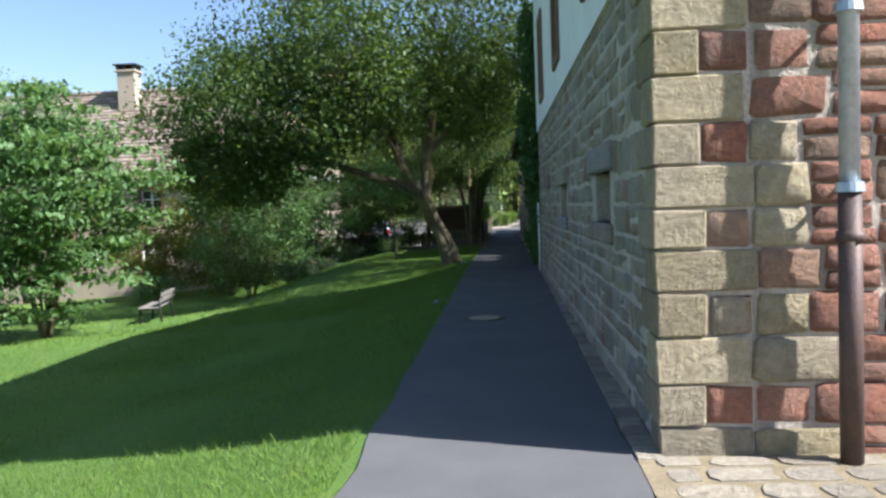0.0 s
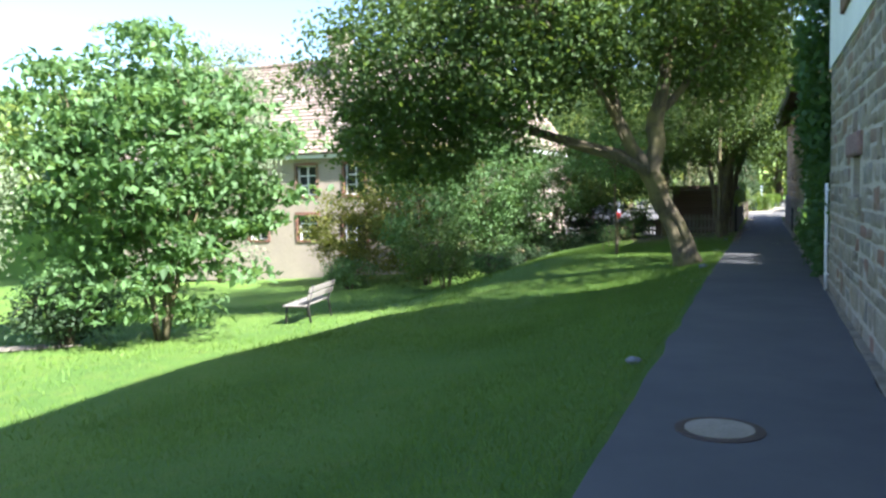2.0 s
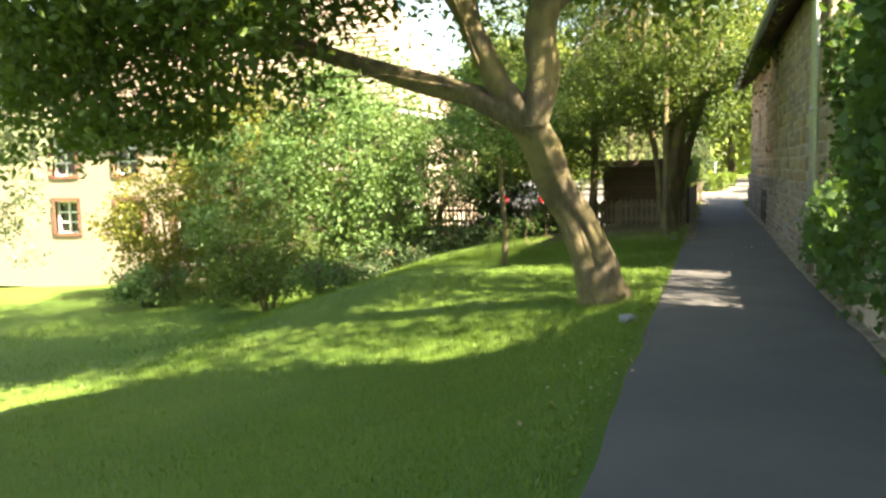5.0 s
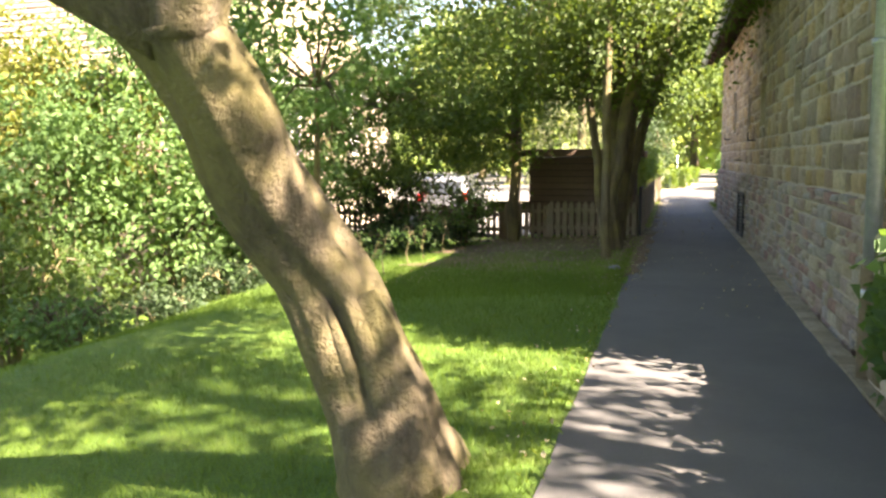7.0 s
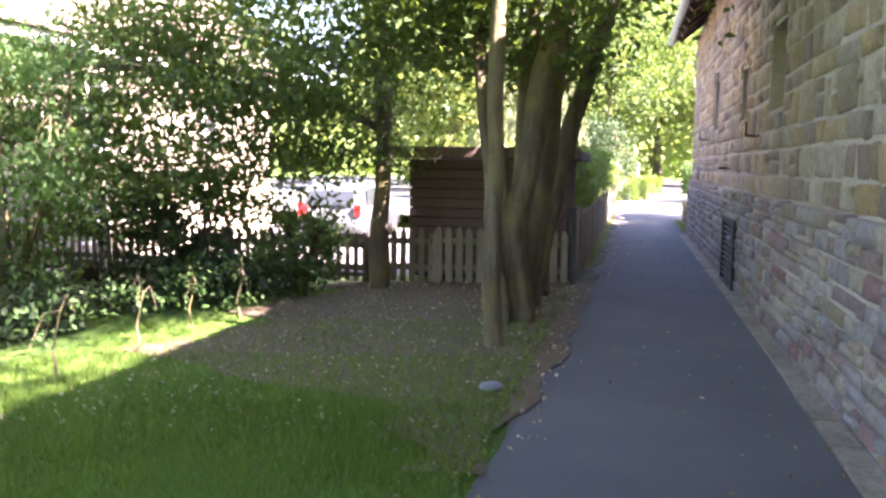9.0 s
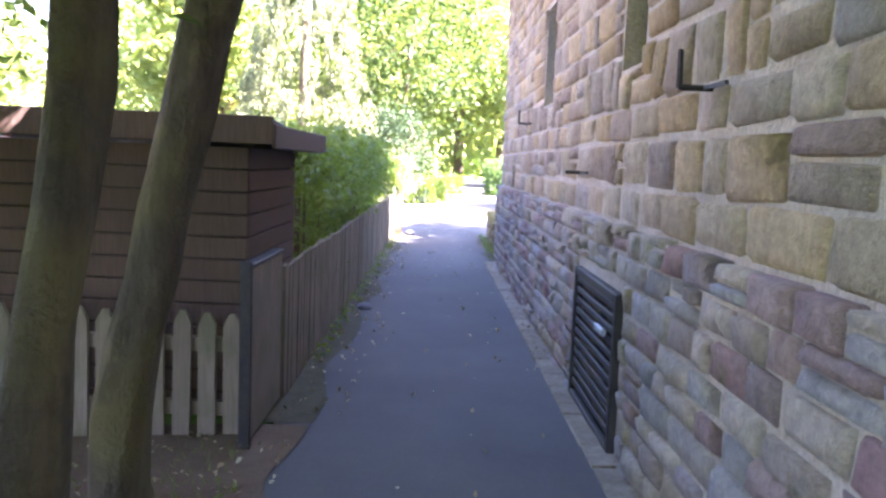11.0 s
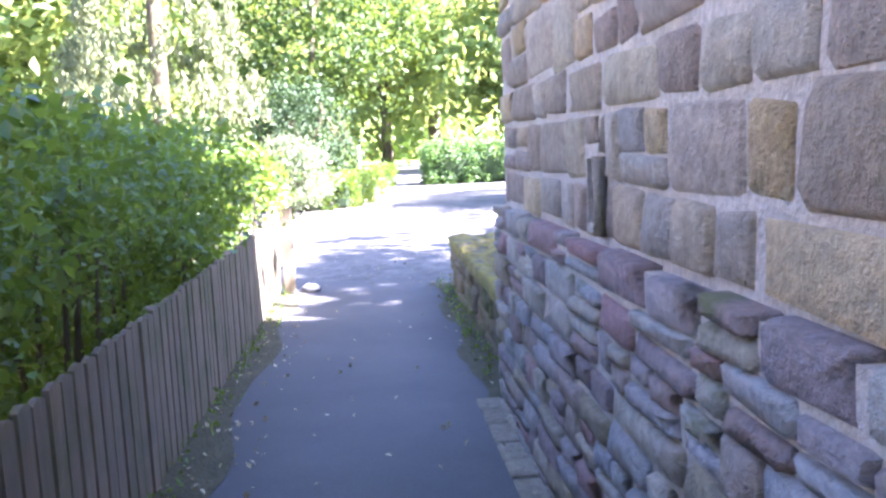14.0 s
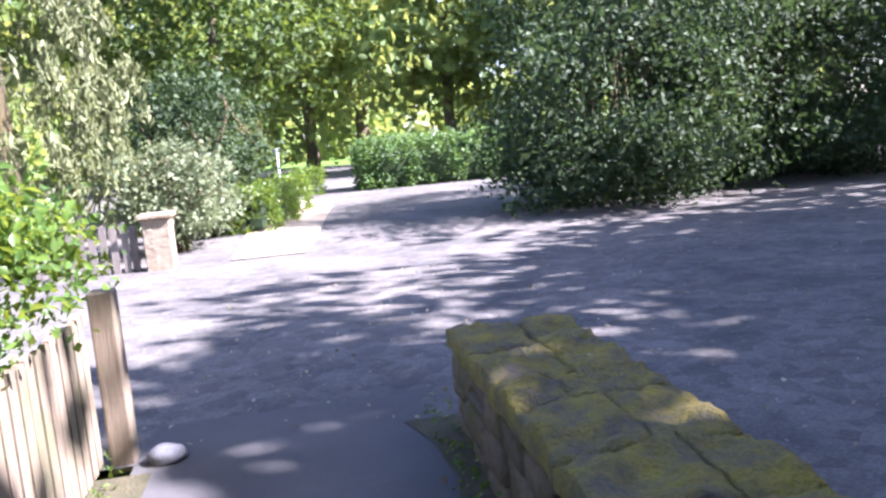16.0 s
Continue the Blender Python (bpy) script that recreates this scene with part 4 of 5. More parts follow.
while y < 44.8:
    L = min(rs.uniform(0.3, 0.6), 44.86 - y)
    cut = rs.uniform(0.98, 1.2)
    for x0, x1 in ((0.80, cut), (cut + 0.004, 1.41)):
        cap = Solid()
        nx_, ny_ = 12, 16
        grid = {}
        for i_ in range(nx_):
            for j_ in range(ny_):
                u_, v_ = i_ / (nx_ - 1), j_ / (ny_ - 1)
                px, py = x0 + (x1 - x0) * u_, y + (L - 0.004) * v_
                e_ = min(u_, 1 - u_, 0.25) * min(v_, 1 - v_, 0.25) / 0.0625
                zt = 0.362 + 0.006 * min(1, e_ * 3) + 0.040 * noise.noise(Vector((px * 5, py * 5, 0))) + 0.024 * noise.noise(Vector((px * 17, py * 17, 4))) + 0.012 * noise.noise(Vector((px * 45, py * 45, 8)))
                wx = 0.02 * noise.noise(Vector((py * 6, x0, 1))) if i_ in (0, nx_ - 1) else 0
                grid[i_, j_] = cap.bm.verts.new((px + wx, py, zt))
        for i_ in range(nx_ - 1):
            for j_ in range(ny_ - 1):
                cap.bm.faces.new((grid[i_, j_], grid[i_ + 1, j_], grid[i_ + 1, j_ + 1], grid[i_, j_ + 1]))
        ext = bmesh.ops.extrude_edge_only(cap.bm, edges=[e for e in cap.bm.edges if e.is_boundary])
        for v in ext["geom"]:
            if isinstance(v, bmesh.types.BMVert):
                v.co.z = 0.27
        child("capstone", cap.out("cap", MOSS_PAD, True), low)
    y += L

# ---- fences, shed, hedge on the other side ----
PICKET = {}


def picket_fence(name, start, end, h, width, gap, base, label, pointed=True, mat=FENCE_WOOD, rail_side=1, jitter=0.01):
    f = tagged(new(name), label, "fence")
    v = Vector((end[0] - start[0], end[1] - start[1], 0))
    L = v.length
    f.matrix_basis = pose(start[0], start[1], base, 0, 0, math.degrees(math.atan2(v.y, v.x)))
    key = (h, width, pointed)
    if key not in PICKET:
        so = Solid()
        tip = 0.06 if pointed else 0.012
        o = [(-width / 2, 0), (width / 2, 0), (width / 2, h - tip), (0.012, h), (-0.012, h), (-width / 2, h - tip)]
        lo = [so.bm.verts.new((a, -0.011, b)) for a, b in o]
        hi = [so.bm.verts.new((a, 0.011, b)) for a, b in o]
        so.bm.faces.new(lo)
        so.bm.faces.new(hi[::-1])
        for i in range(6):
            so.bm.faces.new((lo[i], hi[i], hi[(i + 1) % 6], lo[(i + 1) % 6]))
        PICKET[key] = so.out("picket", mat)
    rp = random.Random(int(L * 100))
    s = width / 2
    while s < L:
        child("picket", PICKET[key], f, Matrix.Translation((s, rp.uniform(-0.004, 0.004), rp.uniform(-jitter, jitter))) @ Matrix.Rotation(rp.uniform(-0.012, 0.012), 4, "Y"))
        s += width + gap
    so = Solid()
    for zz in (0.14, h - 0.2):
        so.box(0, L, 0.012 * rail_side, 0.05 * rail_side, zz, zz + 0.07)
    child("rails", so.out("rails", mat), f)
    n = max(1, round(L / 2))
    for k in range(n + 1):
        child("post", Solid().box(-0.045, 0.045, 0.05 * rail_side, 0.14 * rail_side, -0.1, h - 0.06, 0.008).out("post", mat), f, Matrix.Translation((L * k / n, 0, 0)))
    return f


picket_fence("board_fence", (-0.98, 34.2), (-1.0, 45.0), 0.76, 0.085, 0.022, -0.14, "grey-brown weathered upright board fence along the path", False, rail_side=1)
picket_fence("picket_fence", (-9.4, 33.8), (-3.6, 33.8), 0.62, 0.055, 0.06, -0.28, "dark weathered picket fence at the lawn's end", True)
picket_fence("picket_fence", (-3.5, 33.75), (-2.75, 33.75), 0.66, 0.07, 0.05, -0.24, "dark weathered picket fence at the lawn's end", True)
picket_fence("picket_fence", (-2.65, 33.6), (-1.1, 33.6), 0.66, 0.085, 0.04, -0.2, "mossy greenish picket fence before the shed", True)
picket_fence("picket_fence", (-3.6, 52.3), (-2.2, 52.3), 0.68, 0.09, 0.05, -0.15, "pale picket fence beside the gate pillar", True, BENCH_WOOD)
g = tagged(new("garden_gate"), "narrow wooden garden gate with a metal edge", "gate")
g.matrix_basis = pose(-1.0, 33.42, -0.16)
child("leaf", Solid().box(-0.02, 0.02, 0.0, 0.72, 0.04, 0.86, 0.006).out("gate", FENCE_WOOD), g)
child("edge", Solid().box(-0.028, 0.028, -0.03, -0.002, 0.0, 0.9, 0.004).box(-0.028, 0.028, 0.0, 0.72, 0.862, 0.885, 0.004).out("edge", IRON), g, label="dark metal edge")
so = Solid().box(-0.06, 0.06, 44.98, 45.10, -0.2, 0.72, 0.01)
ep = tagged(new("fence_post", so.out("post", FENCE_WOOD)), "grey weathered corner post of the board fence", "post")
ep.location = (-0.90, 0.0, 0)

shed = tagged(new("garden_shed"), "small dark brown board shed with a flat felt roof", "shed")
shed.matrix_basis = pose(-3.1, 34.0, -0.2)
child("core", Solid().box(0.03, 1.93, 0.03, 1.33, 0, 1.45).out("core", DARK), shed)
so_b = Solid().box(0, 1.96, 0, 0.028, 0, 0.112, 0.005).out("board", SHED_WOOD)
so_c = Solid().box(1.932, 1.96, 0.03, 1.34, 0, 0.112, 0.005).out("board", SHED_WOOD)
for k in range(12):
    child("board", so_b, shed, Matrix.Translation((0, 0, 0.12 * k + 0.03)) @ Matrix.Rotation(0.05, 4, "X"))
    child("board", so_c, shed, Matrix.Translation((0, 0, 0.12 * k + 0.03)))
so = Solid().box(-0.15, 2.12, -0.2, 1.55, 1.46, 1.51, 0.008)
for v in so.bm.verts:
    v.co.z += 0.12 * (1.5 - v.co.y) * 0.5
child("roof", so.out("roof", IRON), shed, label="dark felt roof")
so = Solid().box(-0.16, 2.13, -0.225, -0.2, 1.48, 1.62, 0.005).box(2.12, 2.14, -0.2, 1.55, 1.46, 1.58, 0.005)
child("fascia", so.out("fascia", SHED_WOOD), shed)

# clipped hedge behind the board fence
hp = []
for yy in np.arange(35.5, 44.95, 0.22):
    for _ in range(26):
        c = np.array([rng.uniform(-2.1, -0.94), yy + rng.uniform(-0.15, 0.15), rng.uniform(0.12, 1.45)])
        if c[2] < 0.78 and c[0] > -1.27:
            c[0] = -1.27
        edge = max(abs(c[0] + 1.5) / 0.6, (c[2] - 0.2) / 1.3)
        if edge < 0.72 and rng.random() < 0.6:
            continue
        c[2] = min(c[2], 1.42 + 0.1 * noise.noise(Vector((c[0] * 2, yy * 1.2, 0))) - 0.35 * smooth(43.6, 44.9, yy))
        hp.append(c + rng.normal(size=(74, 3)) * np.array([0.09, 0.13, 0.06]))
for yy in np.arange(37.0, 44.9, 0.2):
    for _ in range(14):
        c = np.array([rng.uniform(-2.1, -1.35), yy + rng.uniform(-0.15, 0.15), rng.uniform(-0.05, 1.1)])
        hp.append(c + rng.normal(size=(46, 3)) * np.array([0.10, 0.12, 0.10]))
hedge = tagged(new("hedge"), "bright green clipped beech hedge behind the board fence", "hedge")
hedge.matrix_basis = pose(0, 0, 0)
child("foliage", leaves("foliage", np.concatenate(hp), 0.056, LEAF_HEDGE, 1.6, 0.1, 0.62), hedge, kind="stuff")
so = Solid()
for yy in np.arange(35.6, 44.3, 0.3):
    q = Vector((rng.uniform(-1.7, -1.3), yy, -0.2))
    for _ in range(3):
        e = q + Vector((rng.uniform(-0.3, 0.3), rng.uniform(-0.3, 0.3), rng.uniform(1.0, 1.5)))
        so.tube([q, q.lerp(e, 0.5) + Vector((0.05, 0.03, 0)), e], [0.02, 0.014, 0.006], 5, 0, False)
child("stems", so.out("stems", BARK, True), hedge, kind="stuff")

# ---- house across the lawn ----
HX0, HX1, HY0, HY1, HZ, HE, HR = -27.0, -8.6, 33.4, 41.5, -2.2, 3.0, 7.3
house = tagged(new("manor_house"), "two-storey rendered house with a steep tiled roof", "house")
hw = [(-20.2, -19.3), (-17.8, -16.9), (-15.6, -14.7), (-13.0, -12.1), (-10.8, -9.9)]
openings = [(a, b, 1.35, 2.55) for a, b in hw] + [(a, b, -0.45, 0.55) for a, b in hw[:2] + hw[3:]] + [(-15.7, -14.7, -1.4, 0.5)]
M_front = Matrix.Translation((0, HY0, 0)) @ Matrix.Rotation(radians(90), 4, "Z") @ Matrix.Diagonal((1, -1, 1, 1))
child("front_wall", wall_mesh("front", 0.0, 0.4, [HX0, HX1], [HZ, HE], openings, HOUSE_WALL), house, M_front)
gable_op = [(HY0 + 1.5, HY0 + 2.4, 1.35, 2.55), (HY0 + 5.0, HY0 + 5.9, 1.35, 2.55), (HY0 + 1.5, HY0 + 2.4, -0.45, 0.55)]
child("gable_wall", wall_mesh("gable", HX1 - 0.4, HX1, [HY0 + 0.4, HY1], [HZ, HE], gable_op, HOUSE_WALL), house)
so = Solid().box(HX0, HX1 - 0.4, HY1 - 0.4, HY1, HZ, HE).box(HX0, HX0 + 0.4, HY0 + 0.4, HY1 - 0.4, HZ, HE)
child("back_walls", so.out("back", HOUSE_WALL), house)
for a, b, c, d in openings:
    so = Solid().box(a - 0.12, a, HY0 - 0.03, HY0 + 0.1, c - 0.1, d + 0.12).box(b, b + 0.12, HY0 - 0.03, HY0 + 0.1, c - 0.1, d + 0.12).box(a, b, HY0 - 0.03, HY0 + 0.1, d, d + 0.12).box(a, b, HY0 - 0.04, HY0 + 0.1, c - 0.1, c)
    child("surround", so.out("surround", STONE_RED), house, label="reddish stone window surround")
    so = Solid()
    w3 = (b - a) / 2
    for x in (a, a + w3 - 0.03, b - 0.06):
        so.box(x, x + 0.06, HY0 + 0.12, HY0 + 0.17, c, d)
    for k in range(4):
        zz = c + (d - c - 0.05) * k / 3
        so.box(a + 0.06, b - 0.06, HY0 + 0.125, HY0 + 0.165, zz, zz + 0.05)
    child("window_frame", so.out("frame", WHITE_WOOD), house, label="white window bars")
    child("window_pane", Solid().box(a, b, HY0 + 0.18, HY0 + 0.19, c, d).out("pane", GLASS), house)
for a, b, c, d in gable_op:
    so = Solid()
    for yv in (a, (a + b) / 2 - 0.03, b - 0.06):
        so.box(HX1 - 0.17, HX1 - 0.12, yv, yv + 0.06, c, d)
    for k in range(4):
        zz = c + (d - c - 0.05) * k / 3
        so.box(HX1 - 0.165, HX1 - 0.125, a + 0.06, b - 0.06, zz, zz + 0.05)
    child("window_frame", so.out("frame", WHITE_WOOD), house)
    child("window_pane", Solid().box(HX1 - 0.19, HX1 - 0.18, a, b, c, d).out("pane", GLASS), house)
child("cornice", Solid().box(HX0 - 0.2, HX1 + 0.2, HY0 - 0.25, HY0 - 0.002, HE - 0.18, HE - 0.02, 0.02).box(HX1 + 0.002, HX1 + 0.22, HY0 - 0.002, HY1, HE - 0.18, HE - 0.02, 0.02).out("cornice", WHITE_WOOD), house, label="pale eaves cornice")
ym, slope = (HY0 + HY1) / 2, (HR - HE) / ((HY1 - HY0) / 2)
so = Solid()
hipx = HX1 - 2.0
for q in (((HX0 - .2, HY0 - .35, HE), (HX1 + .3, HY0 - .35, HE), (hipx, ym, HR), (HX0 + 2, ym, HR)), ((HX0 - .2, HY1 + .35, HE), (HX0 + 2, ym, HR), (hipx, ym, HR), (HX1 + .3, HY1 + .35, HE)), ((HX1 + .3, HY0 - .35, HE), (HX1 + .3, HY1 + .35, HE), (hipx, ym, HR)), ((HX0 - .2, HY1 + .35, HE), (HX0 - .2, HY0 - .35, HE), (HX0 + 2, ym, HR)), ((HX0 - .2, HY0 - .35, HE), (HX0 - .2, HY1 + .35, HE), (HX1 + .3, HY1 + .35, HE), (HX1 + .3, HY0 - .35, HE))):
    so.bm.faces.new([so.bm.verts.new(p) for p in q])
child("roof", so.out("roof", ROOF_TILE), house)
# tile rows follow the front slope and shorten with the hip
V, F = [], []
L = math.hypot(ym - HY0 + 0.35, HR - HE)
rt = random.Random(6)
rows_n = 26
for j in range(rows_n):
    f0, f1 = j / rows_n, (j + 1.25) / rows_n
    xl, xr = HX0 - 0.2 + 2.2 * f0, HX1 + 0.3 - 2.3 * f0
    x = xl
    while x < xr - 0.1:
        w = 0.34
        b = len(V)
        lift = 0.06 + rt.uniform(0, 0.03)
        for f, t in ((f0, lift), (min(f1, 1), 0.02)):
            for xx in (x, min(x + w - 0.02, xr)):
                V.append((xx, HY0 - 0.35 + (ym - HY0 + 0.35) * f - t * 0.7, HE + (HR - HE) * f + t * 0.7))
        V += [(V[b][0], V[b][1] + 0.02, V[b][2] - 0.05), (V[b + 1][0], V[b + 1][1] + 0.02, V[b + 1][2] - 0.05)]
        F += [(b, b + 1, b + 3, b + 2), (b + 4, b + 5, b + 1, b)]
        x += w
child("roof_tiles", mesh_from("roof_tiles", V, F, ROOF_TILE), house, kind="stuff")
so = Solid()
for x in np.arange(HX0 + 2, hipx, 0.36):
    so.tube([(x, ym, HR + 0.04), (x + 0.38, ym, HR + 0.06)], [0.12, 0.14], 8)
child("ridge_tiles", so.out("ridge", ROOF_TILE), house, kind="stuff")
cx, cy = -17.4, ym - 0.7
so = Solid().box(cx - 0.42, cx + 0.42, cy - 0.35, cy + 0.35, HR - 1.6, HR + 0.85, 0.02).box(cx - 0.5, cx + 0.5, cy - 0.43, cy + 0.43, HR + 0.85, HR + 0.95, 0.02)
child("chimney", so.out("chimney", HOUSE_WALL), house, label="rendered chimney stack")
so = Solid().box(cx - 0.55, cx + 0.55, cy - 0.47, cy + 0.47, HR + 1.15, HR + 1.22, 0.01)
for a in (-0.42, -0.05, 0.32):
    so.box(cx + a, cx + a + 0.1, cy - 0.4, cy + 0.4, HR + 0.95, HR + 1.15)
child("chimney_cap", so.out("cap", IRON), house)

# ---- trees and shrubs on the lawn ----
T1 = [
    ([(0.08, 0.05, -0.7), (0.02, 0.05, -0.08), (-0.12, 0.02, 0.35), (-0.30, -0.04, 0.78), (-0.50, -0.24, 1.25), (-0.68, -0.46, 1.78)], (0.40, 0.28, 0.195, 0.16, 0.16, 0.165)),
    ([(-0.66, -0.44, 1.68), (-0.56, -0.5, 2.3), (-0.46, -0.45, 3.2), (-0.3, 0.0, 4.4), (-0.1, 0.5, 5.8)], (0.17, 0.15, 0.13, 0.09, 0.04)),
    ([(-0.68, -0.46, 1.72), (-1.3, -0.5, 2.05), (-2.05, -0.55, 2.28), (-3.0, -0.7, 2.6), (-3.9, -0.9, 2.85), (-5.4, -1.3, 3.2)], (0.14, 0.12, 0.10, 0.08, 0.06, 0.02)),
    ([(-0.68, -0.46, 1.75), (-1.0, -0.52, 2.15), (-1.3, -0.55, 2.75), (-1.5, -0.2, 4.0), (-1.9, 0.5, 5.4)], (0.14, 0.125, 0.11, 0.08, 0.03)),
    ([(-0.5, -0.47, 2.8), (0.3, 0.1, 3.8), (1.0, 0.5, 5.0)], (0.08, 0.06, 0.03)),
    ([(-1.3, -0.55, 2.7), (-1.8, -1.6, 3.8), (-2.4, -2.6, 4.6)], (0.07, 0.05, 0.03)),
    ([(-0.08, 0.0, 0.05), (-0.20, -0.02, 0.35), (-0.39, -0.06, 0.78), (-0.60, -0.24, 1.25), (-0.78, -0.42, 1.72), (-1.1, -0.5, 2.05)], (0.17, 0.14, 0.115, 0.11, 0.11, 0.08)),
    ([(0.12, -0.12, -0.12), (0.06, -0.05, 0.25), (-0.1, -0.06, 0.7)], (0.14, 0.12, 0.05)),
]
tree("maple_tree", (-1.52, 21.8, 0.0), T1, [
    dict(count=760, per=68, centre=(-1.3, 0.5, 6.9), radii=(5.2, 4.2, 3.9), clump=0.38, shell=0.35, seed=1),
    dict(count=300, per=80, centre=(-4.6, -1.0, 3.9), radii=(3.0, 2.2, 1.7), clump=0.32, seed=2),
    dict(count=140, per=80, centre=(-2.4, -1.6, 4.9), radii=(2.6, 1.8, 1.6), clump=0.32, seed=3),
    dict(count=130, per=80, centre=(0.6, 0.9, 4.5), radii=(1.7, 2.2, 1.4), clump=0.3, seed=32),
    dict(count=90, per=70, centre=(-5.8, -0.6, 2.5), radii=(1.6, 1.4, 0.9), clump=0.25, seed=31)], LEAF_MAPLE, 0.125, "leaning maple with a mossy forked trunk on the lawn", twigs=120)

T2 = []
for (bx, by), mx, mz, tx, tz, rad in (((0.07, -0.25), 0.03, 1.0, 0.03, 1.94, 0.062), ((-0.02, 0.70), -0.15, 0.9, -0.24, 1.8, 0.052), ((0.08, 0.84), 0.03, 0.89, 0.25, 2.15, 0.10), ((0.10, 1.57), 0.16, 0.82, 0.30, 2.3, 0.085), ((0.11, 2.26), 0.25, 1.18, 0.58, 2.44, 0.088), ((0.04, 1.3), 0.01, 0.97, 0.06, 2.25, 0.085), ((-0.12, 1.75), -0.2, 1.0, -0.4, 2.2, 0.06)):
    k = (tx - mx) / (tz - mz)
    T2.append(([(bx, by, -0.15), (bx, by, 0.12), (mx, by, mz), (tx, by + 0.05, tz), (tx + 1.1 * k * 2, by + 0.3, tz + 2.0), (tx + k * 3.4, by + 0.5, tz + 4.0)], (rad * 1.5, rad * 1.15, rad, rad * 0.92, rad * 0.7, 0.025)))
tree("hornbeam_tree", (-1.38, 30.4, -0.15), T2, [
    dict(count=300, per=90, centre=(0.0, 0.6, 4.9), radii=(2.3, 3.0, 2.4), clump=0.32, seed=4),
    dict(count=110, per=80, centre=(-0.2, 1.6, 3.0), radii=(1.3, 1.6, 0.9), clump=0.26, seed=41),
    dict(count=80, per=70, centre=(-1.5, 0.6, 3.0), radii=(1.2, 1.6, 0.9), clump=0.25, seed=5)], LEAF_MAPLE, 0.09, "multi-stemmed hornbeam close beside the path", twigs=80)
tree("yew_tree", (-3.25, 33.3, -0.3), [([(0, 0, -0.1), (0.02, 0, 1.2), (0.05, 0, 3.5), (0, 0, 6)], (0.12, 0.095, 0.08, 0.04)), ([(0.02, 0, 1.9), (-1.0, -0.3, 2.4), (-2.2, -0.6, 2.5)], (0.05, 0.035, 0.015))], [
    dict(count=320, per=74, centre=(-1.0, -0.1, 3.9), radii=(2.6, 1.8, 2.3), clump=0.3, flat=0.3, seed=6),
    dict(count=240, per=74, centre=(-2.6, -0.5, 2.1), radii=(2.6, 1.2, 1.2), clump=0.28, flat=0.25, seed=7)], LEAF_MAPLE, 0.085, "dark slender tree at the picket fence", twigs=60, droop=0.5)
tree("young_tree", (-3.58, 25.6, float(ground_z(-3.58, 25.6))), [([(0, 0, -0.1), (0.03, 0, 0.6), (-0.05, 0, 1.3), (-0.02, 0, 2.2)], (0.05, 0.042, 0.035, 0.015))], [
    dict(count=55, per=40, centre=(-0.1, 0, 2.5), radii=(0.9, 0.9, 0.8), clump=0.16, seed=8)], LEAF_SHRUB, 0.09, "slim young tree with a reddish-brown stem", twigs=8)

hz = shrub("hazel_shrub", -9.6, 15.9, 2.15, 4.9, LEAF_SHRUB, 0.21, "tall bushy hazel with many bare lower stems", count=260, per=48, stems=9, low=0.16, z=-1.0, category="shrub", flat=0.2, up=2.2)
tree("pale_tree", (-10.5, 12.7, -1.0), [([(0, 0.1, -0.1), (0.02, 0.1, 1.5), (0, 0, 3.4)], (0.05, 0.04, 0.02))], [dict(count=150, per=50, centre=(-0.5, 0, 2.4), radii=(1.25, 1.3, 1.7), clump=0.2, seed=9)], LEAF_PALE, 0.10, "small silvery-leaved tree on the lawn", twigs=50)
tree("pale_tree", (-17.6, 28.0, -1.5), [([(0, 0, -0.1), (0, 0, 2.5), (0.1, 0, 6.5)], (0.13, 0.1, 0.03))], [dict(count=210, per=50, centre=(0, 0, 4.8), radii=(2.1, 2.1, 3.4), clump=0.3, seed=19)], LEAF_PALE, 0.15, "tall airy pale-leaved tree before the house", twigs=50, droop=0.8)
so = Solid().tube([(0, 0, -0.15), (0.0, 0, 1.75)], [0.055, 0.05], 10)
stk = tagged(new("tree_stake", so.out("stake", wood_material("pale_stake", (0.42, 0.30, 0.19), (0.52, 0.40, 0.27)), True)), "round pale wooden stake holding the young tree", "stake")
stk.matrix_basis = pose(-10.36, 12.87, -0.98)
shrub("shrub", -10.7, 14.9, 0.75, 1.1, LEAF_DARK, 0.09, "small rounded dark green bush on the lawn", 70, 40)
shrub("shrub", -12.6, 12.9, 1.0, 1.9, LEAF_SHRUB, 0.11, "leafy green bush beside the garden path", 90, 40)
shrub("shrub", -14.5, 19.0, 1.4, 1.2, LEAF_SHRUB, 0.12, "low garden bush in the sun", 60, 40)
shrub("shrub", -12.8, 28.4, 0.9, 1.0, LEAF_SHRUB, 0.11, "bright green low bush at the lawn's edge", 60, 40)
shrub("shrub", -14.0, 30.8, 1.5, 3.3, LEAF_YELLOW, 0.15, "yellow-green bush before the house", 110, 45)
shrub("shrub", -11.2, 30.6, 2.0, 5.3, LEAF_YELLOW, 0.16, "tall yellowing shrub before the house", 230, 50)
shrub("shrub", -8.6, 30.6, 1.9, 5.3, LEAF_SHRUB, 0.14, "tall dark green shrub before the house", 260, 50, category="shrub")
shrub("shrub", -10.2, 28.9, 1.6, 4.2, LEAF_SHRUB, 0.14, "leafy shrub before the house", 140, 46)
shrub("shrub", -8.9, 27.2, 1.3, 2.0, LEAF_MAPLE, 0.12, "dark spreading shrub at the lawn's edge", 90, 45)
shrub("shrub", -6.9, 31.6, 1.4, 3.2, LEAF_SHRUB, 0.12, "green shrub by the picket fence", 110, 45)
shrub("shrub", -5.6, 32.9, 0.8, 1.5, LEAF_DARK, 0.10, "small shrub against the picket fence", 60, 40)
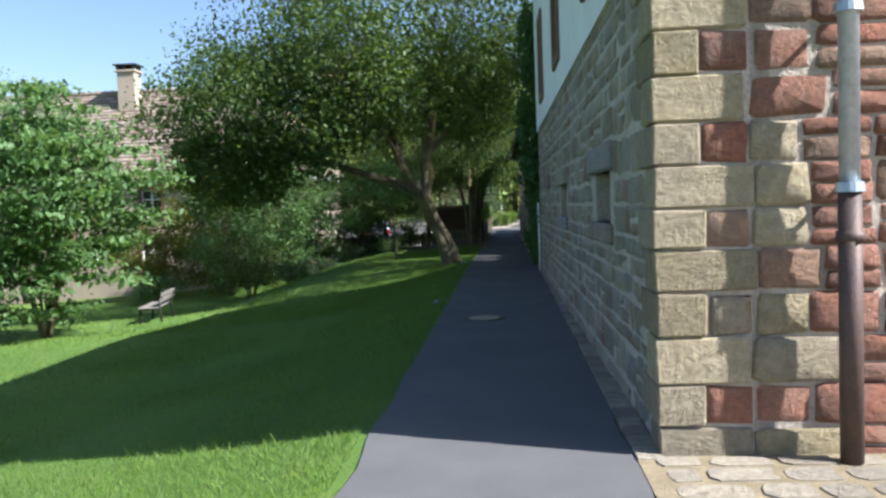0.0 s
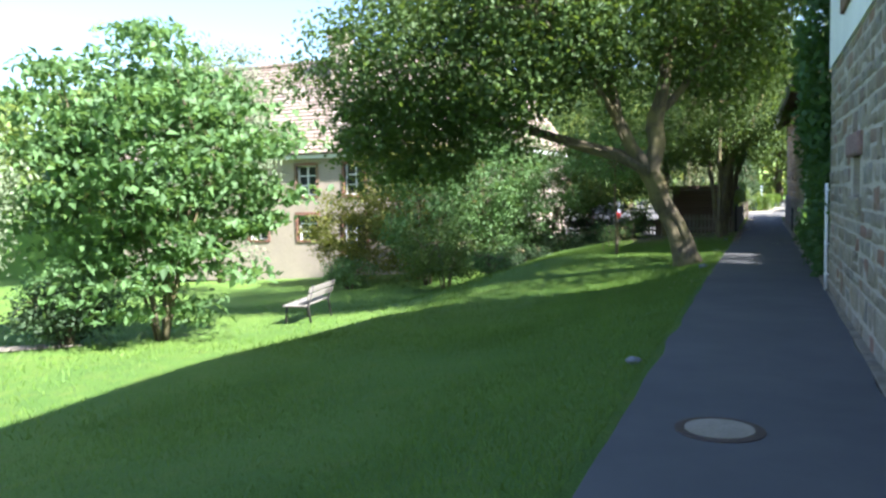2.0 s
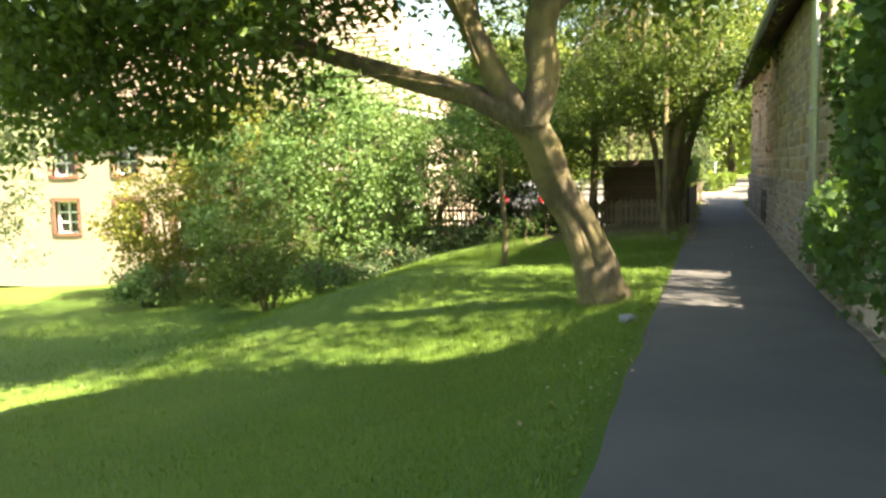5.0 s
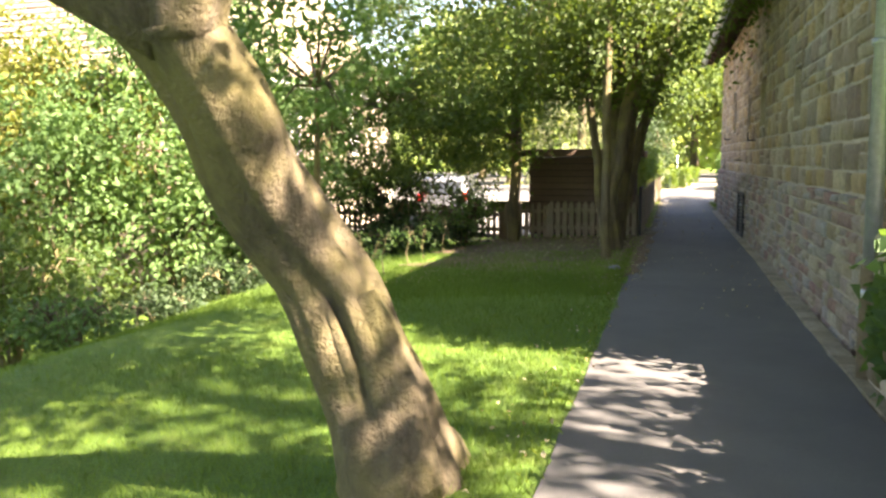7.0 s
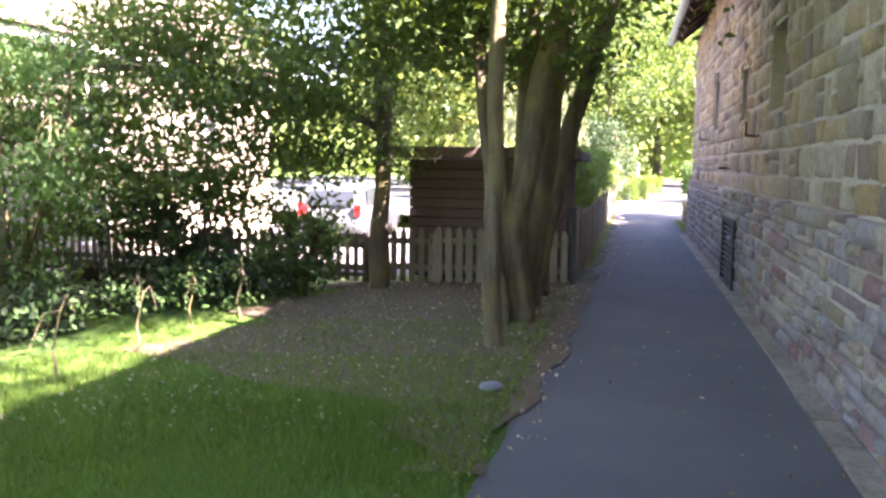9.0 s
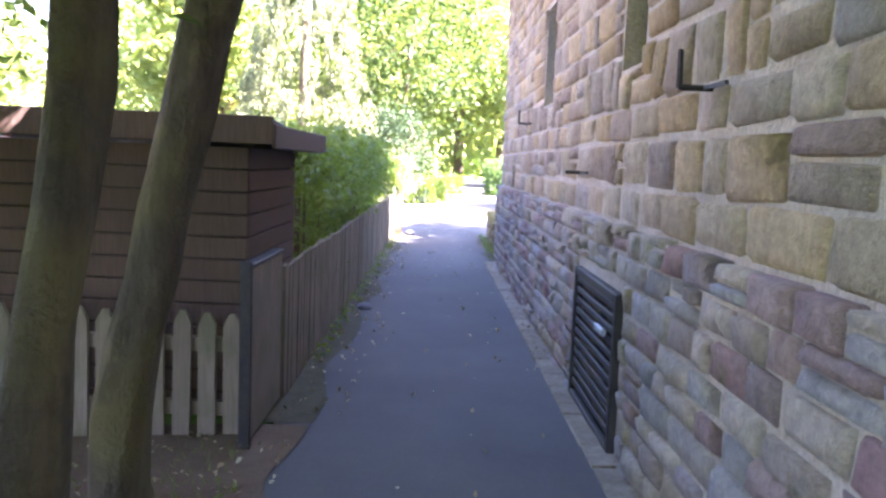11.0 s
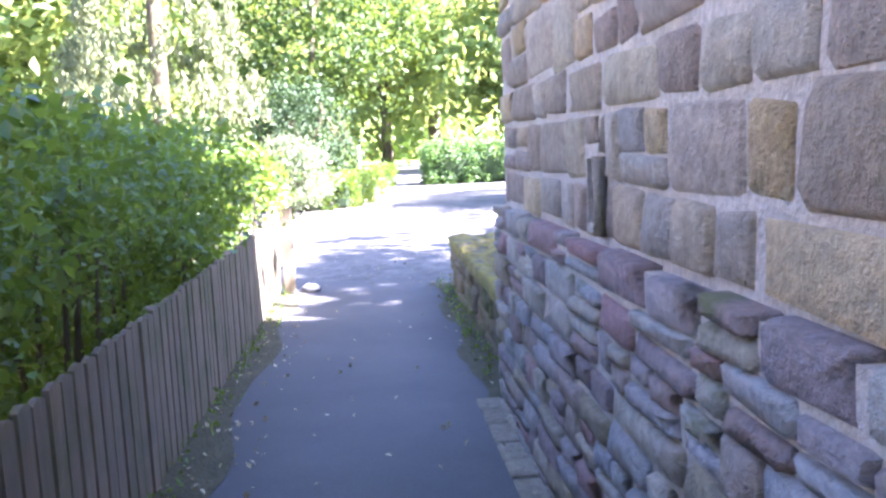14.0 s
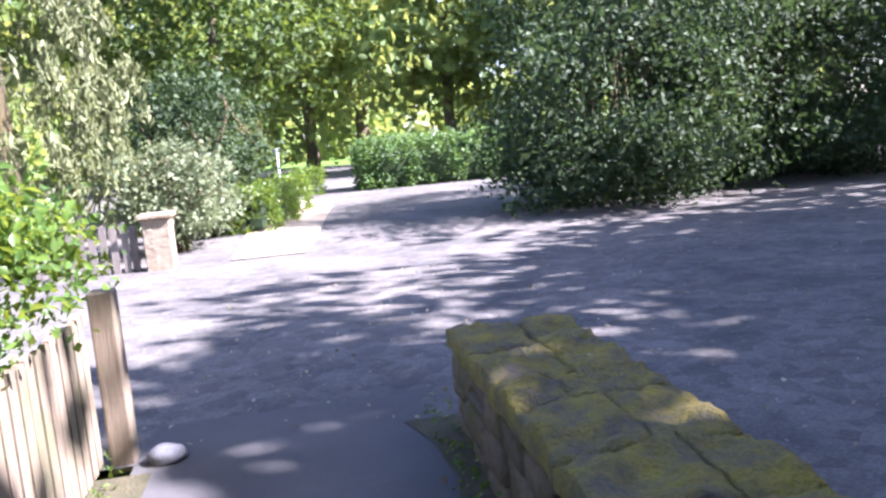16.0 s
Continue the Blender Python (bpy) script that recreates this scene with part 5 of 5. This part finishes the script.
shrub("shrub", -4.2, 33.1, 0.55, 1.0, LEAF_SHRUB, 0.09, "small leafy shrub against the picket fence", 40, 36)
shrub("shrub", -7.2, 26.4, 0.6, 0.7, LEAF_SHRUB, 0.09, "wispy flowering plant at the lawn's edge", 40, 30)
for x, y, h in ((-4.26, 28.0, 0.75), (-4.3, 29.0, 0.7), (-4.25, 29.9, 0.68), (-4.26, 30.7, 0.66), (-4.1, 31.3, 0.62), (-4.2, 26.8, 0.75)):
    shrub("sapling", x, y, 0.2, h, LEAF_SHRUB, 0.06, "thin newly planted sapling in the lawn", 9, 9, 1, group="row of saplings", category="sapling")
for x, y in ((-5.4, 32.2), (-6.2, 31.0), (-7.2, 30.0), (-7.6, 28.6), (-4.8, 32.7), (-8.1, 32.6)):
    shrub("ground_cover", x, y, 0.8, 0.45, LEAF_DARK, 0.09, "low dark ground cover along the fence", 50, 36, 3, group="ground cover plants", category="plant")

bench = tagged(new("garden_bench"), "weathered wooden bench with dark cast iron ends", "bench")
bz = float(ground_z(-8.75, 19.2)) - 0.03
bench.matrix_basis = pose(-8.75, 19.2, bz, 0, 0, -79)
for k in range(4):
    child("seat_slat", Solid().box(-0.75, 0.75, -0.22 + 0.12 * k, -0.12 + 0.12 * k, 0.40, 0.43, 0.006).out("slat", BENCH_WOOD), bench)
for k in range(2):
    child("back_slat", Solid().box(-0.75, 0.75, 0, 0.025, 0, 0.11, 0.006).out("slat", BENCH_WOOD), bench, Matrix.Translation((0, 0.27 + 0.04 * k, 0.53 + 0.14 * k)) @ Matrix.Rotation(radians(-14), 4, "X"))
for x in (-0.6, 0.6):
    so = Solid().tube([(x, -0.22, 0), (x, -0.2, 0.39)], [0.028, 0.025], 8).tube([(x, 0.3, 0), (x, 0.24, 0.40), (x, 0.36, 0.80)], [0.028, 0.026, 0.02], 8).box(x - 0.02, x + 0.02, -0.22, 0.26, 0.36, 0.398)
    child("end_frame", so.out("end", IRON, True), bench)


def boulder(x, y, r, z, seed):
    so = Solid()
    bmesh.ops.create_icosphere(so.bm, subdivisions=3, radius=1)
    for v in so.bm.verts:
        k = 1 + 0.22 * noise.noise(v.co * 1.4 + Vector((seed, 0, 0)))
        v.co = Vector((v.co.x * r * k * 1.15, v.co.y * r * k, v.co.z * r * k * 0.62))
    ob = tagged(new("edge_stone", so.out("stone", PEBBLE, True)), "rounded grey stone at the path's edge", "stone", "stones along the path")
    ob.location = (x, y, z + r * 0.35)


for x, y, r in ((-1.05, 11.6, 0.055), (-1.1, 20.15, 0.075), (-1.12, 28.95, 0.07), (-0.79, 37.1, 0.06), (-0.68, 44.95, 0.085)):
    boulder(x, y, r, float(ground_z(x, y)), y)

mh = tagged(new("manhole_cover"), "round concrete-filled manhole cover in the path", "manhole")
mh.matrix_basis = pose(-0.31, 9.9, 0.0)
child("ring", Solid().tube([(0, 0, -0.02), (0, 0, 0.006)], [0.25, 0.25], 40).out("ring", RUST), mh, label="dark iron ring")
child("lid", Solid().tube([(0, 0, -0.02), (0, 0, 0.010)], [0.195, 0.192], 40).out("lid", GRAVEL), mh, label="pale concrete lid")


# ---- yard beyond the fence: parked cars ----
def car(x, y, turn, label, z=-0.53):
    c = tagged(new("car"), label, "car")
    c.matrix_basis = pose(x, y, z, 0, 0, turn) @ Matrix.Scale(0.86, 4)
    prof = [(-2.0, 0.30), (-2.05, 0.62), (-1.95, 0.95), (-1.72, 1.38), (-1.3, 1.50), (0.1, 1.48), (0.85, 1.02), (1.85, 0.85), (2.05, 0.6), (2.02, 0.3)]
    so = Solid()
    rings = []
    for yv, s in ((-0.84, 0.9), (-0.80, 1.0), (-0.4, 1.02), (0.4, 1.02), (0.80, 1.0), (0.84, 0.9)):
        rings.append([so.bm.verts.new((px * (0.97 if abs(yv) > 0.83 else 1), yv * (1 - 0.16 * max(0, pz - 0.95) / 0.5), 0.3 + (pz - 0.3) * (s if abs(yv) > 0.83 else 1))) for px, pz in prof])
    k = len(prof)
    for r0, r1 in zip(rings, rings[1:]):
        for i in range(k):
            so.bm.faces.new((r0[i], r0[(i + 1) % k], r1[(i + 1) % k], r1[i]))
    so.bm.faces.new(rings[0])
    so.bm.faces.new(rings[-1][::-1])
    child("body", so.out("body", CAR_PAINT, True), c)
    so = Solid()
    so.bm.faces.new([so.bm.verts.new(p) for p in ((-2.0, -0.62, 0.98), (-2.0, 0.62, 0.98), (-1.80, 0.56, 1.33), (-1.80, -0.56, 1.33))])
    for s in (-1, 1):
        so.bm.faces.new([so.bm.verts.new(p) for p in ((-1.6, s * 0.83, 0.98), (0.6, s * 0.83, 0.98), (0.1, s * 0.765, 1.38), (-1.4, s * 0.765, 1.38))])
    child("windows", so.out("windows", GLASS), c)
    for s in (-1, 1):
        child("tail_lamp", Solid().box(-2.09, -1.95, s * 0.72 - 0.08, s * 0.72 + 0.08, 0.72, 1.02, 0.02).out("lamp", RED_LENS), c, label="red tail lamp")
        for wx in (-1.3, 1.3):
            child("wheel", Solid().tube([(wx, s * 0.68, 0.31), (wx, s * 0.86, 0.31)], [0.31, 0.31], 20).out("wheel", RUBBER), c)
    return c


car(-6.7, 41.8, 94, "silver estate car parked in the yard")

# ---- beyond the road ----
def conifer(x, y, h, r, label):
    root = tagged(new("weeping_conifer"), label, "tree")
    root.matrix_basis = pose(x, y, -0.15)
    child("trunk", Solid().tube([(0, 0, -0.1), (0, 0, h * 0.5), (0, 0, h)], [0.25, 0.16, 0.03], 10, 0.2).out("trunk", BARK, True), root)
    P = []
    for _ in range(420):
        zz = h * rng.uniform(0.08, 1.0)
        rad = r * (1 - 0.75 * zz / h) * rng.uniform(0.75, 1.05)
        a = rng.uniform(0, 2 * math.pi)
        ln = rng.uniform(0.4, 1.0)
        t = rng.uniform(0, 1, 60)
        P.append(np.stack([math.cos(a) * rad * (1 + 0.08 * t) + rng.normal(0, 0.07, 60), math.sin(a) * rad * (1 + 0.08 * t) + rng.normal(0, 0.07, 60), np.maximum(0.1, zz - t * ln)], 1))
    child("foliage", leaves("foliage", np.concatenate(P), 0.16, LEAF_CONIFER, 0.1, 2.2, 0.35), root, kind="stuff")


conifer(-4.4, 54.6, 9.0, 2.6, "tall weeping conifer with hanging pale sprays")
tree("far_tree", (-1.9, 63.5, -0.15), [([(0, 0, -0.1), (0, 0, 2.4), (0.3, 0, 6)], (0.22, 0.17, 0.08)), ([(0, 0, 2.2), (1.4, 0, 4.2)], (0.1, 0.04))], [
    dict(count=260, per=48, centre=(0.2, 0, 6.0), radii=(3.6, 3.2, 3.8), clump=0.4, seed=11)], LEAF_MAPLE, 0.24, "broad leafy tree beside the road", twigs=40)
shrub("shrub", -1.85, 54.3, 0.95, 1.9, LEAF_PALE, 0.12, "pale bushy shrub by the gate pillar", 90, 40)
shrub("shrub", -1.6, 56.2, 0.6, 0.9, LEAF_PALE, 0.12, "low bushy shrub beside the verge", 70, 40)
shrub("shrub", -1.6, 62.2, 1.3, 3.6, LEAF_MAPLE, 0.15, "dark shrub under the roadside tree", 120, 45)
shrub("shrub", -2.2, 59.0, 1.8, 3.4, LEAF_DARK, 0.16, "dark tall shrub behind the verge", 120, 45)


def clipped(name, x0, x1, y0, y1, z0, z1, mat, n, size, label, category="hedge", group=""):
    pts = []
    for _ in range(n):
        c = rng.uniform((x0, y0, z0), (x1, y1, z1))
        k = rng.integers(0, 3)
        if k == 0: c[0] = rng.choice([x0, x1])
        elif k == 1: c[1] = rng.choice([y0, y1])
        else: c[2] = z1
        c += 0.25 * np.array(noise.noise_vector(Vector(c * 0.8))) * min(1.0, (z1 - z0) * 0.35)
        pts.append(c + rng.normal(size=(20, 3)) * size * 0.9)
    p = np.concatenate(pts)
    p[:, 2] = np.maximum(p[:, 2], z0)
    root = tagged(new(name), label, category, group)
    root.matrix_basis = pose((x0 + x1) / 2, (y0 + y1) / 2, z0)
    p -= np.array([(x0 + x1) / 2, (y0 + y1) / 2, z0])
    child("foliage", leaves("foliage", p, size, mat, 0.5, 0.1, 0.7), root, kind="stuff")
    # Added solid dark core instead of stems; its colour gives the foliage's inner shade.
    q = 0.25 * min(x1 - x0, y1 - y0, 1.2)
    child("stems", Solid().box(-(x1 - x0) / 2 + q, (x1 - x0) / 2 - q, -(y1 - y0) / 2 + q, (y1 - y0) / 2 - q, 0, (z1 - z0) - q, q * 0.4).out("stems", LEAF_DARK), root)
    return root


for x, y in ((-0.75, 56.5), (-0.4, 57.9), (-0.1, 60.3), (0.4, 66.5)):
    clipped("box_hedge", x - 0.4, x + 0.35, y - 0.5, y + 0.5, -0.15, 0.62, LEAF_HEDGE, 150, 0.07, "clipped box bush on the verge", group="box bushes on the verge")
clipped("far_hedge", 2.1, 7.2, 66, 68.2, -0.15, 1.25, LEAF_SHRUB, 500, 0.13, "clipped green hedge across the road")
tree("roadside_tree", (6.1, 55.6, -0.15), [([(0, 0, -0.1), (0, 0, 1.5), (0, 0, 4)], (0.15, 0.12, 0.05))], [
    dict(count=210, per=70, centre=(-0.2, -0.6, 1.9), radii=(2.3, 2.5, 2.3), clump=0.34, seed=12),
    dict(count=110, per=70, centre=(-0.2, -0.6, 0.75), radii=(2.2, 2.4, 0.8), clump=0.25, seed=121),
    dict(count=160, per=70, centre=(1.0, 0.2, 4.2), radii=(2.6, 2.4, 2.4), clump=0.36, seed=13)], LEAF_DARK, 0.13, "big dark evergreen bush at the road corner", "bush", 40)
tree("roadside_tree", (10.5, 57.2, -0.15), [([(0, 0, -0.1), (0, 0, 1.5), (0, 0, 4)], (0.15, 0.12, 0.05))], [
    dict(count=240, per=70, centre=(0, -0.3, 2.2), radii=(3.0, 2.8, 2.5), clump=0.36, seed=14),
    dict(count=140, per=70, centre=(0, -0.3, 0.8), radii=(3.0, 2.8, 0.85), clump=0.28, seed=122),
    dict(count=200, per=70, centre=(0.4, 0.4, 5.2), radii=(3.0, 2.6, 2.8), clump=0.38, seed=15)], LEAF_DARK, 0.14, "big dark evergreen bush along the road", "bush", 40)
tree("roadside_tree", (16, 60, -0.15), [([(0, 0, -0.1), (0, 0, 1.5), (0, 0, 5)], (0.2, 0.15, 0.06))], [
    dict(count=240, per=70, centre=(0, 0, 4), radii=(4, 3.5, 4.2), clump=0.45, seed=16)], LEAF_DARK, 0.19, "dark leafy tree along the road", "tree", 40)
pil = Solid().box(-2.04, -1.68, 52.2, 52.56, -0.3, 0.55, 0.012).box(-2.09, -1.63, 52.15, 52.61, 0.55, 0.62, 0.015)
tagged(new("gate_pillar", pil.out("pillar", STONE_A)), "squat weathered stone gate pillar with a cap", "pillar")
tagged(new("sign_pole", Solid().tube([(-0.35, 60.0, -0.2), (-0.35, 60.0, 1.35)], [0.03, 0.03], 8).box(-0.42, -0.28, 59.985, 60.015, 1.2, 1.36).out("pole", METAL, True)), "thin grey metal signpost on the verge", "signpost")
tagged(new("roadside_board", Solid().box(4.5, 5.9, 68.5, 68.56, 1.05, 1.4, 0.01).box(4.6, 4.68, 68.56, 68.62, -0.2, 1.3).box(5.72, 5.8, 68.56, 68.62, -0.2, 1.3).out("board", WHITE_WOOD)), "low white board on two posts before the hedge", "board")

# woods in the distance
WOOD = tree("forest_tree", (-30, 62, -1.2), [([(0, 0, -0.1), (0, 0, 3), (0.3, 0, 7)], (0.3, 0.22, 0.1)), ([(0, 0, 3), (1.8, 0, 6)], (0.12, 0.05)), ([(0, 0, 3), (-1.8, 0.5, 5.6)], (0.12, 0.05))], [
    dict(count=230, per=26, centre=(0, 0, 6.4), radii=(4.0, 4.0, 4.4), clump=0.5, seed=17, lump=0.6)], LEAF_FAR, 0.52, "broad leafy tree in the distant woods", twigs=0, group="distant trees")
rw = random.Random(77)
for x, y, s in ((8, 82, 1.1), (1, 88, 1.3), (14, 78, 1.2), (-6, 80, 1.1), (-13, 72, 1.0), (-9, 62, 0.9), (20, 72, 1.2), (27, 66, 1.1), (5, 100, 1.7), (-18, 86, 1.3), (-38, 60, 1.0), (-45, 52, 1.0), (-40, 44, 0.9), (-48, 38, 1.0), (-34, 40, 0.7), (-52, 70, 1.4), (-30, 78, 1.2), (22, 90, 1.6), (-4, 108, 1.8), (-24, 20, 0.6), (-33, 30, 0.7), (30, 52, 1.1), (36, 40, 1.0), (34, 28, 1.0), (14, 44, 0.8)):
    copy_thing(WOOD, pose(x, y, -0.6 if x < -12 else -0.2, 0, 0, rw.uniform(0, 360)) @ Matrix.Scale(s, 4))
# Not distant woods: trees added on the sun's side to shade the roadside bushes.
for x, y, sc in ((17.5, 55.0, 0.8), (22.5, 50.0, 1.1)):
    copy_thing(WOOD, pose(x, y, -0.2, 0, 0, 77 * x) @ Matrix.Scale(sc, 4))
# Two unseen trees right of the view, added to dapple road and path end.
copy_thing(WOOD, pose(12.4, 41.2, -0.2, 0, 0, 40) @ Matrix.Scale(1.1, 4))
copy_thing(WOOD, pose(14.2, 46.4, -0.2, 0, 0, 200) @ Matrix.Scale(0.95, 4))
hills = []
for _ in range(900):
    a = rng.uniform(radians(60), radians(178))
    d = rng.uniform(110, 170)
    c = np.array([math.cos(a) * d, 20 + math.sin(a) * d, 0.0])
    c[2] = (d - 105) * 0.16 + rng.uniform(0, 5) - 2
    hills.append(c + rng.normal(size=(22, 3)) * np.array([2.2, 2.2, 1.5]))
tagged(new("backdrop", leaves("backdrop", np.concatenate(hills), 1.9, LEAF_FAR, 0.6, 0, 0.8)), "wooded green hillside in the distance", "woods", kind="stuff")

# ---- grass and fallen leaves ----
def blades(n, x0, x1, y0, y1, hmin, hmax, wid):
    p = rng.uniform((x0, y0), (x1, y1), (n, 2))
    keep = rng.uniform(0, 1, n) < np.clip(1.5 / (np.abs(p[:, 0]) * 0.6), 0.12, 1)
    p = p[keep]
    n = len(p)
    z = ground_z(p[:, 0], p[:, 1]) - 0.012
    a = rng.uniform(0, 2 * math.pi, n)
    h = rng.uniform(hmin, hmax, n) * (1 + 0.8 * (rng.uniform(0, 1, n) > 0.97))
    lean = rng.normal(0, 0.45, (n, 2)) * h[:, None]
    b = np.column_stack([p, z])
    w = np.column_stack([np.cos(a), np.sin(a), np.zeros(n)]) * wid
    return np.stack([b - w, b + w, b + np.column_stack([lean, h])], 1)


tufts = []
for _ in range(16):
    c_ = np.array([rng.uniform(1.34, 1.6), rng.uniform(42.2, 44.6), -0.15])
    q = c_ + rng.normal(size=(50, 3)) * np.array([0.09, 0.16, 0.0]) + np.array([0, 0, 0.06])
    tufts.append(q)
tagged(new("grass_tufts", leaves("grass_tufts", np.concatenate(tufts), 0.16, BLADES, 0.1, -2.2, 0.12)), "grass tufts growing along the low wall", "grass", kind="stuff")
gb = np.concatenate([blades(130000, -6, -0.94, 2.0, 14, 0.03, 0.065, 0.004), blades(150000, -7, -0.96, 14, 29, 0.03, 0.07, 0.0045), blades(18000, -5, -0.97, 27, 28.6, 0.03, 0.09, 0.0045), blades(17000, -5, -0.97, 27.5, 29.8, 0.03, 0.09, 0.0045), blades(13000, -5, -0.97, 28.5, 31.2, 0.03, 0.08, 0.0045), blades(6000, -5, -0.97, 30, 33.5, 0.03, 0.08, 0.0045), blades(60000, -14, -6, 6, 30, 0.04, 0.09, 0.008)])
tagged(new("grass", fast_mesh("grass", gb.reshape(-1, 3), np.arange(len(gb) * 3).reshape(-1, 3), BLADES)), "short green grass blades of the lawn", "grass", kind="stuff")
lp = []
for n, x0, x1, y0, y1 in ((1500, -3.9, -0.75, 28.0, 33.6), (260, -1.0, -0.55, 34, 44.5), (160, -0.9, 0.65, 26, 44), (120, -1.4, -0.85, 17, 29), (60, 0.55, 0.75, 34, 45), (260, 1.4, 6.0, 41.6, 50.0), (120, -0.8, 1.4, 45.0, 50.0)):
    q = rng.uniform((x0, y0), (x1, y1), (n, 2))
    lp.append(np.column_stack([q, ground_z(q[:, 0], q[:, 1]) + 0.022]))
me = leaves("fallen_leaves", np.concatenate(lp), 0.034, LITTER, 6.0, 0, 0.7)
tagged(new("fallen_leaves", me), "dry fallen leaves scattered on path and soil", "leaves", kind="stuff")
wl = []
for n, x0, x1, y0, y1 in ((420, -0.98, -0.86, 35, 45), (260, 0.62, 0.80, 41.5, 45.2), (500, -1.1, -0.9, 16, 33)):
    q = rng.uniform((x0, y0), (x1, y1), (n, 2))
    wl.append(np.column_stack([q, ground_z(q[:, 0], q[:, 1]) + rng.uniform(0.0, 0.07, n)]))
tagged(new("weeds", leaves("weeds", np.concatenate(wl), 0.045, LEAF_HEDGE, 0.3, -1.0, 0.4)), "small weeds and moss along the path edges", "weeds", kind="stuff")
